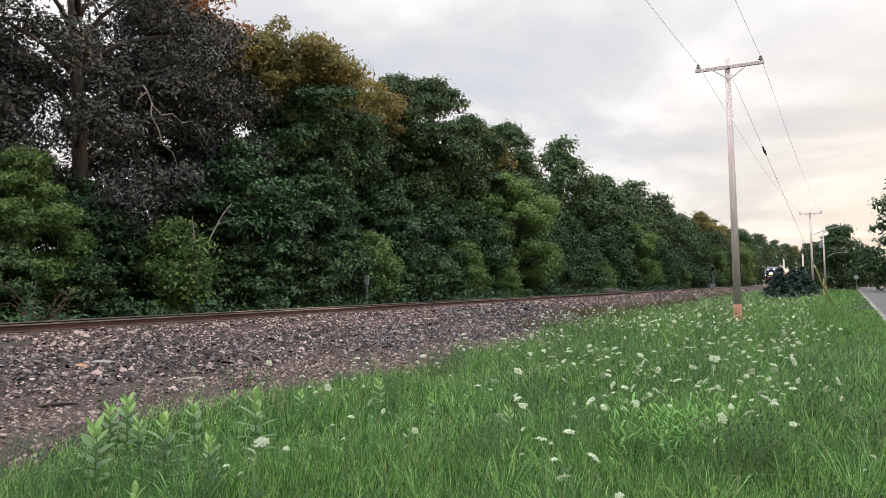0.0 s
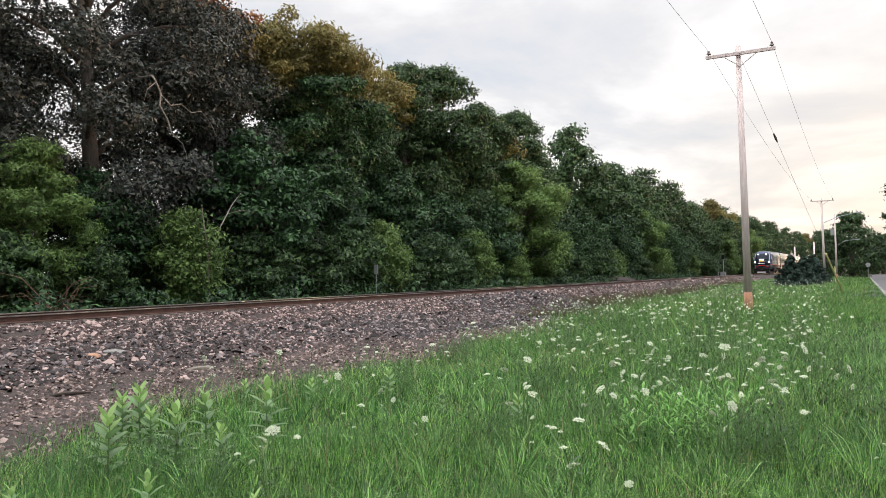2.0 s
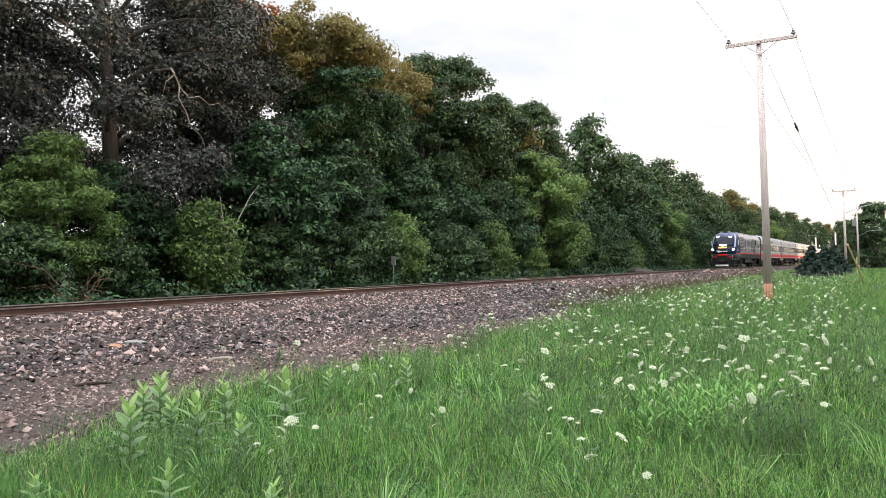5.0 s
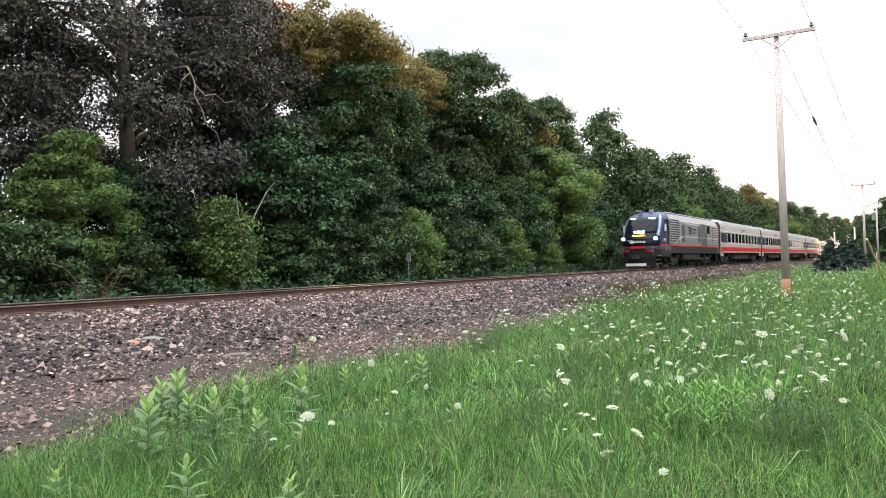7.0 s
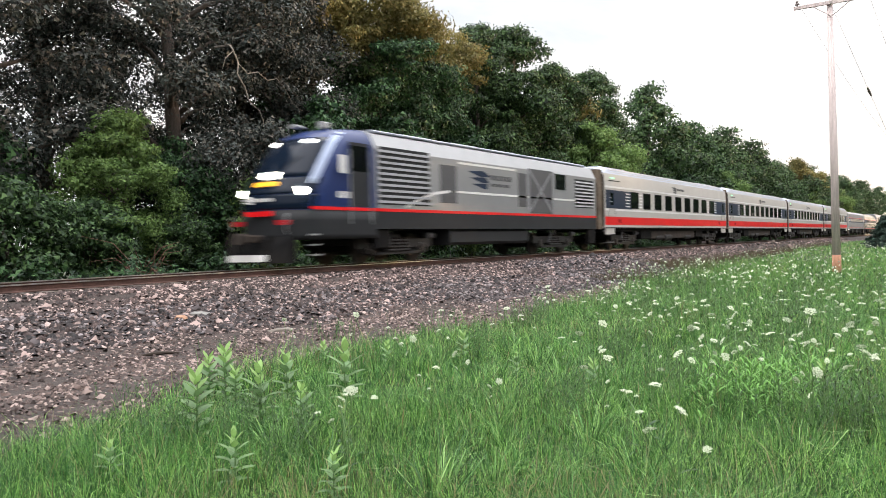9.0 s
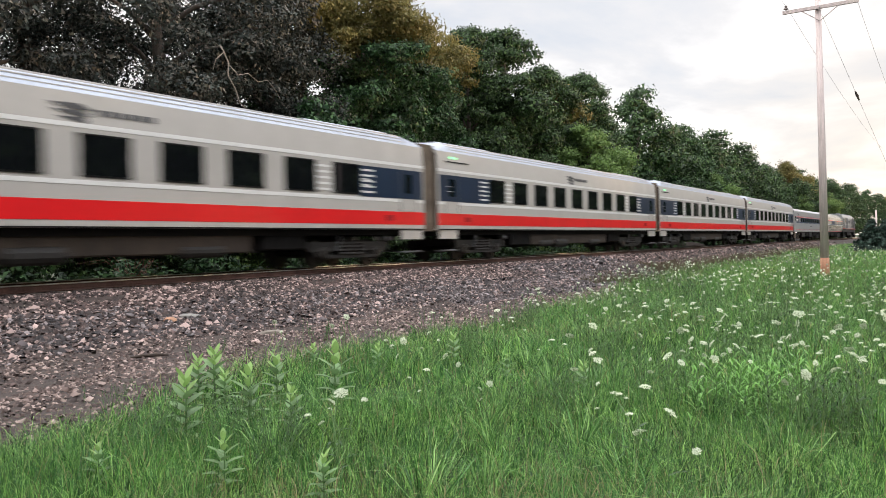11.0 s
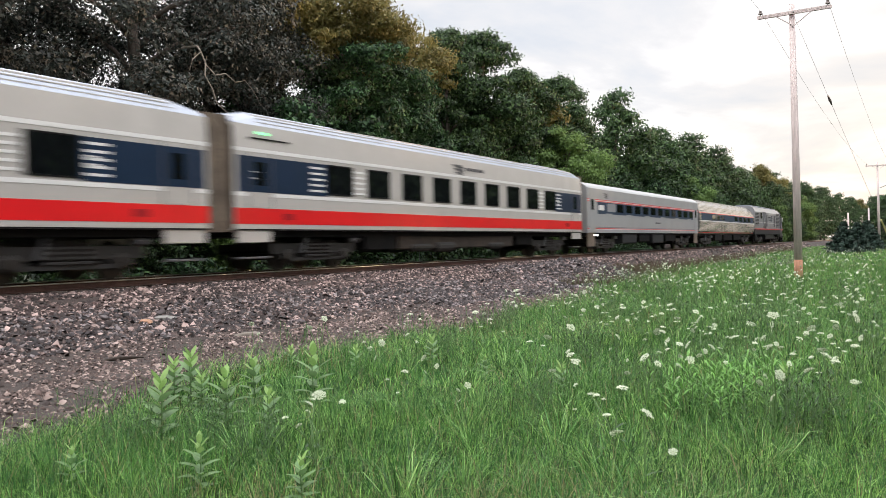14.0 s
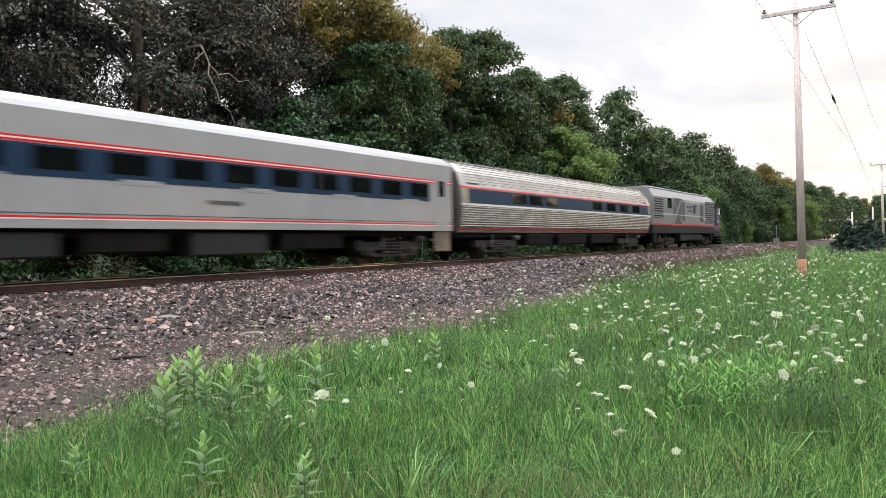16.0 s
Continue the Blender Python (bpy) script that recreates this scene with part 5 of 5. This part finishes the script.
sig = thing("signal_mast", "grey lineside signal mast with a small cabinet", "railway signal", m=pose(-20.6, 137, 0.3))
part("mast", geo_tube([(0, 0, 0), (0, 0, 4.2)], [0.07, 0.06], 8), M["steel"], sig)
part("second_mast", geo_tube([(-0.9, 0.3, 0), (-0.9, 0.3, 3.4)], [0.05, 0.05], 8), M["steel"], sig)
part("signal_head", geo_box(-0.22, 0.22, -0.2, -0.05, 3.3, 4.0, 0.05), M["black"], sig)
part("cabinet", geo_box(-0.5, 0.3, -0.3, 0.3, 0.0, 1.15, 0.04), M["steel"], sig)
part("ladder", joined(*[geo_tube([(0.12, 0.1, z), (0.42, 0.1, z)], [0.012, 0.012], 4) for z in np.arange(0.4, 3.2, 0.35)], geo_tube([(0.42, 0.1, 0), (0.42, 0.1, 3.3)], [0.015, 0.015], 4)), M["steel"], sig)
sign = thing("road_sign", "small round road sign seen from behind", "road sign", m=pose(1.0, 150, 0))
part("post", geo_tube([(0, 0, -0.3), (0, 0, 2.4)], [0.03, 0.03], 6), M["steel"], sign)
part("sign_plate", geo_tube([(0, -0.05, 2.2), (0, -0.03, 2.2)], [0.4, 0.4], 8), M["steel"], sign)
box = thing("trackside_box", "small grey sign on a thin post before the bushes", "trackside marker", m=pose(-20.4, 30.6, 0.3))
part("post", geo_tube([(0, 0, -0.2), (0, 0, 1.9)], [0.025, 0.025], 6), M["steel"], box)
part("plate", geo_box(-0.10, 0.10, -0.03, 0.03, 1.45, 1.9, 0.02), M["steel"], box)


# ---- grass, flowers and weeds ----
def grass_edge(y):
    """How far towards the track the tall grass reaches."""
    return np.interp(y, [-5, 3, 6, 9, 13, 18, 28, 36, 44, 70, 110, 300], [-5.3, -5.9, -7.1, -7.2, -6.9, -7.5, -9.5, -10.1, -10.7, -12.2, -13.4, -14])


def blades(x, y, h, w, r, lean=0.35, z=None, b=None, far=False):
    """Curved tapering blades: three triangles each, one far away."""
    n = len(x)
    a = r.uniform(0, 2 * np.pi, n)
    b = r.uniform(0, 2 * np.pi, n) if b is None else b
    d = np.stack([np.cos(a), np.sin(a), np.zeros(n)], 1)
    o = np.stack([np.cos(b), np.sin(b), np.zeros(n)], 1) * (h * lean * r.uniform(0.2, 1.9, n))[:, None]
    P = np.stack([x, y, np.zeros(n) - 0.03 if z is None else z], 1)
    U = np.array([0, 0, 1.0])[None] * h[:, None]
    W = d * (w / 2)[:, None]
    tip = P + U * r.uniform(0.6, 1.0, (n, 1)) + o
    if far:
        return np.stack([P - W, P + W, tip], 1).reshape(-1, 3), np.arange(3 * n).reshape(n, 3)
    V = np.stack([P - W, P + W, P + U * 0.62 + o * 0.35 - W * 0.8, P + U * 0.62 + o * 0.35 + W * 0.8, tip], 1)
    F = (np.array([(0, 1, 3), (0, 3, 2), (2, 3, 4)])[None] + 5 * np.arange(n)[:, None, None]).reshape(-1, 3)
    return V.reshape(-1, 3), F


def patch(x, y):
    return 0.5 + 0.5 * np.sin(x * 1.1 + 1.7 * np.sin(y * 0.43)) * np.sin(y * 0.61 + 1.3 * np.sin(x * 0.7))


def make_grass():
    r = np.random.default_rng(51)
    for near, far, density, w, h0 in ((2.0, 8.0, 3300, 0.0044, 0.27), (8.0, 17.0, 1300, 0.0075, 0.31), (17.0, 45.0, 420, 0.017, 0.34), (45.0, 150.0, 45, 0.05, 0.30)):
        y0 = max(near - 4, -1)
        n = int(15.0 * (far - y0) * density)
        x, y = r.uniform(-13.8, 1.2, n), r.uniform(y0, far, n)
        ang = r.uniform(0, 2 * np.pi, n)
        k = int(n / 26)     # most blades fan out from tufts of unequal height
        who, loose = r.integers(0, k, n), r.random(n) < 0.4
        off = np.abs(r.normal(0, 0.06 if far < 20 else 0.11, n))
        x, y = np.where(loose, x, x[who] + off * np.cos(ang)), np.where(loose, y, y[who] + off * np.sin(ang))
        tall = 0.5 + 0.95 * r.random(k)[who] ** 1.4
        dist = np.hypot(x, y)
        keep = (dist > near) & (dist < far) & (x > grass_edge(y) + r.normal(0, 0.28, n)) & (x / np.maximum(y, 0.01) > -2.6)
        x, y, ang, tall = x[keep], y[keep], ang[keep], tall[keep]
        h = tall * h0 * (0.55 + 0.75 * patch(x, y)) * r.uniform(0.5, 1.3, len(x))
        h *= np.interp(x, [-1.2, 0.9], [1.0, 0.45])
        dry = (r.random(len(x)) < 0.05 + 0.10 * (patch(y * 0.7 + 3, x * 0.8) > 0.7)) & (h > 0.1)
        for name, label, mat, pick in (("meadow_grass", "lush green uncut meadow grass on the verge", "grass", ~dry), ("tawny_grass", "tawny dry stalks among the meadow grass", "straw_grass", dry)):
            V, F = blades(x[pick], y[pick], h[pick] * (1.15 if mat == "straw_grass" else 1.0), w * r.uniform(0.5, 1.5, pick.sum()), r, 0.6, None, ang[pick], far > 20)
            tagged(new(name, fast_mesh(name, V, F, M[mat])), label, "grass", kind="stuff")
    n = 9000            # the verge behind the camera and beyond the road
    x, y = r.uniform(-6, 1.1, n), r.uniform(-40, 3, n)
    x[n // 2:] = r.uniform(7.7, 13.5, n - n // 2)
    y[n // 2:] = r.uniform(-40, 60, n - n // 2)
    keep = (np.hypot(x, y) > 2.0) & ((x > 7) | (y < 0) | (x < -2.6 * y))
    V, F = blades(x[keep], y[keep], r.uniform(0.1, 0.3, keep.sum()), r.uniform(0.02, 0.06, keep.sum()), r, 0.6)
    tagged(new("verge_grass", fast_mesh("verge_grass", V, F, M["grass"])), "rough green verge grass along the road", "grass", kind="stuff")
    n = 26000
    y = 27 + 80 * r.random(n) ** 1.5
    x = grass_edge(y) + r.normal(-0.9, 0.75, n)
    V, F = blades(x, y, r.uniform(0.08, 0.28, n), r.uniform(0.012, 0.035, n), r, 0.5, bed_height(x, y) - 0.02, None, True)
    m = 22000
    yb = 35 + 75 * r.random(m) ** 1.6
    xb = r.uniform(np.interp(yb, [35, 47], [-12.2, -14.2]), grass_edge(yb) + 0.5)
    V2, F2 = blades(xb, yb, r.uniform(0.12, 0.36, m), r.uniform(0.02, 0.05, m), r, 0.6, bed_height(xb, yb) - 0.02, None, True)
    V, F = np.concatenate([V, V2]), np.concatenate([F, F2 + len(V)])
    tagged(new("dry_grass", fast_mesh("dry_grass", V, F, M["dry_grass"])), "dry brown grass in the ditch below the ballast", "grass", kind="stuff")


make_grass()


def make_tufts():
    """Lusher tufts with longer arching blades, scattered through the verge."""
    r = np.random.default_rng(57)
    k = 330
    cx, cy = r.uniform(-6.8, 0.6, k), r.uniform(3.2, 20, k)
    ok = cx > grass_edge(cy) + 0.3
    cx, cy = cx[ok], cy[ok]
    who = r.integers(0, len(cx), 15000)
    ang, off = r.uniform(0, 2 * np.pi, len(who)), np.abs(r.normal(0, 0.07, len(who)))
    h = r.uniform(0.22, 0.48, len(cx))[who] * r.uniform(0.6, 1.15, len(who))
    V, F = blades(cx[who] + off * np.cos(ang), cy[who] + off * np.sin(ang), h, r.uniform(0.004, 0.010, len(who)), r, 0.85, None, ang)
    tagged(new("tussock_grass", fast_mesh("tussock_grass", V, F, M["tussock"])), "bright arching tussocks standing in the verge", "grass", kind="stuff")


make_tufts()


def broad_leaf(base, way, length, width, droop, seg=4):
    """A pointed leaf with a folded midrib that arches over."""
    b, w = Vector(base), Vector(way).normalized()
    side = w.cross(Vector((0, 0, 1))).normalized()
    v, f = [], []
    for i in range(seg + 1):
        u = i / seg
        c = b + w * length * u + Vector((0, 0, -droop * length * u * u))
        hw = width * 0.5 * math.sin(math.pi * min(1, 0.12 + u * 0.88)) ** 0.8 if i < seg else 0.002
        up = Vector((0, 0, 0.25 * hw))
        v += [tuple(c - side * hw + up), tuple(c), tuple(c + side * hw + up)]
    for i in range(seg):
        for k in range(2):
            f.append((3 * i + k, 3 * i + k + 1, 3 * i + k + 4, 3 * i + k + 3))
    return v, f


def make_milkweed(seed, h):
    r = random.Random(seed)
    t = thing("milkweed", "upright milkweed with paired broad pale-green leaves", "wild plant", "milkweeds in the grass")
    part("stem", geo_tube([(0, 0, -0.05), (0.01, 0, h * 0.5), (0.02, 0.01, h)], [0.011, 0.009, 0.005], 6), M["stem"], t)
    n = 10
    for i in range(n):
        u = 0.18 + 0.82 * i / (n - 1)
        a = 1.57 * i + r.uniform(-.2, .2)
        ln = h * (0.40 if i < n - 3 else 0.28) * r.uniform(.85, 1.1)
        rise = 0.35 + 1.1 * (u ** 3)
        for s in (0, math.pi):
            part("leaf", broad_leaf((0, 0, h * u), (math.cos(a + s), math.sin(a + s), rise), ln, ln * 0.42, 0.35 * (1 - u)), M["weed_light" if i > n - 4 else "weed"], t, smooth=True)
    return t


MILKWEEDS = ((-5.13, 3.95, .53), (-6.31, 5.02, .45), (-6.09, 5.05, .53), (-5.84, 4.96, .48), (-5.01, 4.51, .76), (-5.51, 5.32, .62), (-4.92, 5.52, .72), (-4.71, 2.93, .45), (-3.94, 3.32, .45), (-3.2, 3.46, .38),
             (-4.6, 4.6, .56), (-1.05, 7.6, .5), (-3.1, 7.2, .42), (-5.9, 7.4, .5), (-5.3, 8.2, .5), (-6.6, 7.0, .42), (-4.2, 7.6, .45))
protos = [make_milkweed(60 + k, 0.7) for k in range(3)]
for k, (x, y, h) in enumerate(MILKWEEDS):
    m = scaled_pose(x, y, 0, 97 * k, h / 0.7 * 1.02)
    if k < 3:
        protos[k].matrix_basis = m
    else:
        copy_thing(protos[k % 3], m)


def make_umbel(seed, h, R, tilt):
    """A lace flower: thin stem, rays and a flat plate of tiny white florets."""
    r = random.Random(seed)
    t = thing("lace_flower", "white flat-topped wild lace flower on a thin stem", "flower", "white flowers in the verge")
    for head in range(3):
        umbel_head(t, r, head, h * (1, 0.86, 0.72)[head], R * (1, 0.75, 0.6)[head] * r.uniform(0.85, 1.1), tilt, seed + 2.1 * head)
    lf = [broad_leaf((0, 0, h * u), (math.cos(a), math.sin(a), 0.7), 0.14, 0.022, .4, 3) for u, a in ((.15, 1.0), (.3, 3.4), (.45, 5.2))]
    part("foliage", joined(*lf), M["weed_dark"], t, kind="stuff")
    return t


def umbel_head(t, r, head, h, R, tilt, way):
    reach = 0.05 if head == 0 else 0.16
    top = Vector((reach * math.cos(way), reach * math.sin(way), h))
    part("stem", geo_tube([(0, 0, -0.03 if head == 0 else h * 0.35), (top.x * .3, top.y * .3, h * 0.65), tuple(top)], [0.005, 0.004, 0.003], 5), M["stem"], t)
    turn = Matrix.Rotation(tilt, 3, Vector((math.cos(way), math.sin(way), 0)))
    rays, fl = [], []
    for i in range(26):
        q, a = R * math.sqrt((i + 0.5) / 26), 2.4 * i
        e = turn @ Vector((q * math.cos(a), q * math.sin(a), R * 0.42 + 0.35 * (R - q * q / R) + r.uniform(-.004, .004)))
        p = top + e
        if i % 4 == 0:
            rays.append(geo_tube([tuple(top), tuple(p)], [0.0016, 0.0012], 3))
        s = R * 0.21 * r.uniform(.85, 1.2)
        for k in range(2):
            ring = [tuple(p + turn @ Vector((s * (1 - .45 * k) * math.cos(6.283 * j / 6 + i), s * (1 - .45 * k) * math.sin(6.283 * j / 6 + i), 0.006 * k + 0.01 * (j % 2) * s / .02))) for j in range(6)]
            fl.append((ring, [(0, 1, 2, 3, 4, 5)]))
    part("umbel_base", joined(*rays), M["stem"], t, kind="stuff")
    part("umbel", joined(*fl), M["petal"], t, "flat white floret plate")


def scatter_flowers():
    r = random.Random(77)
    protos = [make_umbel(80 + k, 0.58 + 0.06 * (k % 3), 0.034 + 0.006 * (k % 4), 0.15 + 0.30 * (k % 4)) for k in range(7)]
    heads = ((-2.17, 13.58, 1.5), (-3.31, 11.88, 1.2), (-2.55, 10.25, 1.2), (-2.39, 10.11, 1), (-4.22, 11.38, 1.1), (-3.88, 10.21, 1.1), (-2.1, 6.76, 1), (-1.89, 5.32, .9), (-1.7, 8.72, 1.1), (-1.33, 4.25, .9),
             (-1.03, 9.89, 1), (-0.85, 9.05, 1), (-1.04, 8.33, .9), (-1.28, 14.84, 1.2), (-1.36, 13.02, 1.2), (-0.97, 12.86, 1.2), (-1.91, 15.45, 1.1), (-3.09, 22.53, 1.3), (-0.61, 7.28, 1), (-1.98, 7.31, .9), (-1.81, 8.02, .9),
             (-2.53, 14.99, 1.1), (-2.77, 6.62, .8), (-2.52, 6.04, .8), (-2.02, 8.06, .9), (-2.73, 9.43, .9), (-2.41, 8.3, .9), (-1.79, 6.95, .8), (-3.78, 4.2, .8), (-3.62, 4.13, .8))
    spots = [(x, y, r.uniform(0.88, 0.98), s) for x, y, s in heads] + [(-3.43, 3.85, .95, .75), (-5.14, 6.84, .9, .8), (-3.74, 5.28, .9, .8)]
    while len(spots) < 285:
        k = len(spots)
        if k < 60:       # in front
            y = r.uniform(5.5, 10); x = r.uniform(-6.6, 0.2)
        elif k < 175:
            y = r.uniform(9, 24); x = r.uniform(float(grass_edge(y)) + 0.3, -0.4)
        elif k < 215:    # along the edge of the ballast
            y = r.uniform(11, 36); x = float(grass_edge(y)) + abs(r.gauss(0.1, 0.5))
        else:
            y = r.uniform(24, 62); x = r.uniform(float(grass_edge(y)) + 0.3, -1.2)
        spots.append((x, y, r.uniform(0.7, 1.25), r.choice((0.45, 0.6, 0.8, 1.0, 1.2))))
    for k, (x, y, hs, s) in enumerate(spots):
        m = pose(x, y, 0, 0, 0, r.uniform(0, 360)) @ Matrix.Diagonal((s, s, hs, 1))
        if k < 7:
            protos[k].matrix_basis = m
        else:
            copy_thing(protos[k % 7], m)


scatter_flowers()


def far_flowers():
    """White flower heads far down the verge, too many to count."""
    r = np.random.default_rng(91)
    n = 1100
    y = 22 + 85 * r.random(n) ** 1.4
    x = grass_edge(y) + (np.minimum(-1.4, -1.0) - grass_edge(y)) * r.random(n)
    a = np.linspace(0, 2 * np.pi, 6, endpoint=False)
    s = r.uniform(0.014, 0.036, n)
    z = r.uniform(0.35, 0.65, n)
    V = np.stack([x[:, None] + s[:, None] * np.cos(a), y[:, None] + s[:, None] * np.sin(a), z[:, None] + 0.9 * s[:, None] * np.sin(a + 40 * x[:, None])], -1)
    tagged(new("distant_flowers", fast_mesh("distant_flowers", V.reshape(-1, 3), np.arange(6 * n).reshape(n, 6), M["petal"])), "white flower heads far along the verge", "flowers", kind="stuff")


far_flowers()


def make_clump(name, label, mat, seed, n, h, ln, w):
    """A leafy clump: many stems with narrow leaves."""
    r = random.Random(seed)
    t = thing(name, label, "wild plant", "leafy clumps in the grass")
    st, lf = [], []
    for k in range(n):
        x, y, hh = r.gauss(0, .22), r.gauss(0, .22), h * r.uniform(.7, 1.1)
        tx, ty = x + r.gauss(0, .06), y + r.gauss(0, .06)
        st.append(geo_tube([(x, y, -.03), (tx, ty, hh)], [0.005, 0.003], 4))
        for i in range(11):
            u, a = .25 + .75 * i / 10, 2.4 * i + k
            lf.append(broad_leaf((x + (tx - x) * u, y + (ty - y) * u, hh * u), (math.cos(a), math.sin(a), .5 + u), ln * r.uniform(.7, 1.2), w, .4, 2))
    part("stalk", joined(*st), M["stem"], t, kind="stuff")
    part("foliage", joined(*lf), M[mat], t, kind="stuff")
    return t


golden = make_clump("goldenrod", "bright yellow-green leafy goldenrod clump", "golden", 5, 15, 0.50, 0.17, 0.021)
golden.matrix_basis = pose(-1.55, 6.95, 0)
for x, y, s in ((-1.25, 7.1, .95), (-1.75, 7.2, .85), (-1.4, 8.0, .9), (-1.15, 7.9, .8)):
    copy_thing(golden, scaled_pose(x, y, 0, 80 * s, s))
shade = make_clump("dark_weed", "dark feathery weed clump in the grass", "weed_dark", 6, 34, 0.50, 0.085, 0.010)
shade.matrix_basis = pose(-0.95, 6.5, 0)
for x, y, s in ((-2.1, 9.6, 1.0), (-1.9, 11.5, 1.2), (-3.4, 13.2, 1.2), (-4.6, 17.0, 1.4), (-1.2, 17.5, 1.4), (-2.8, 19.5, 1.5), (0.1, 15.0, 1.2), (-6.3, 20.0, 1.4), (-0.75, 6.75, 1.0), (-2.41, 7.5, .9), (-2.5, 14.4, 1.3), (0.55, 5.2, .9), (-4.2, 4.0, .8), (-3.6, 9.0, 1.1), (-5.2, 3.6, .8), (-6.4, 12.0, 1.0), (0.9, 7.5, .8), (0.2, 7.8, 1.0), (-0.2, 9.0, 1.1), (-3.0, 6.2, .8), (-5.6, 8.8, .9), (-0.4, 12.0, 1.2), (-4.8, 13.5, 1.2), (0.2, 4.4, .8), (-5.0, 4.2, .8)):
    copy_thing(shade, scaled_pose(x, y, 0, 80 * s, s))
tuft = make_clump("ballast_weed", "small green weed tuft growing from the ballast", "weed_dark", 8, 12, 0.3, 0.10, 0.014)
tuft.matrix_basis = pose(-8.99, 9.66, 0.0)
for x, y, s in ((-9.2, 7.5, .7), (-8.55, 12.6, .8), (-7.4, 4.7, .6)):
    copy_thing(tuft, scaled_pose(x, y, 0.0, 80 * s, s))
stick = solid("driftwood_stick", geo_tube([(-0.28, -0.04, 0.02), (-0.05, 0.0, 0.035), (0.15, 0.03, 0.03), (0.32, 0.08, 0.01)], [0.015, 0.03, 0.025, 0.01], 7), M["rust"], "dark weathered stick lying on the dirt", "stick")
stick.matrix_basis = pose(-10.1, 7.1, float(bed_surface(np.array(-10.1), np.array(7.1))), 0, 0, 60)


# ---- what moves ----
def motions():
    seconds = range(17)
    frames = range(16 * FPS + 1)
    for v, off, turn in TRAIN:
        walk(v, [(t, pose(TRACK_X, train_y(t) + off, RAIL_Z, 0, 0, turn)) for t in seconds])
        for ws in [o for o in v.children if o.name.startswith("wheelset")]:
            x, y, z = ws.location
            way = -1 if turn else 1
            walk(ws, [(f / FPS, pose(x, y, z, math.degrees(-way * (train_y(f / FPS) - train_y(0)) / z) % 360)) for f in frames])


motions()
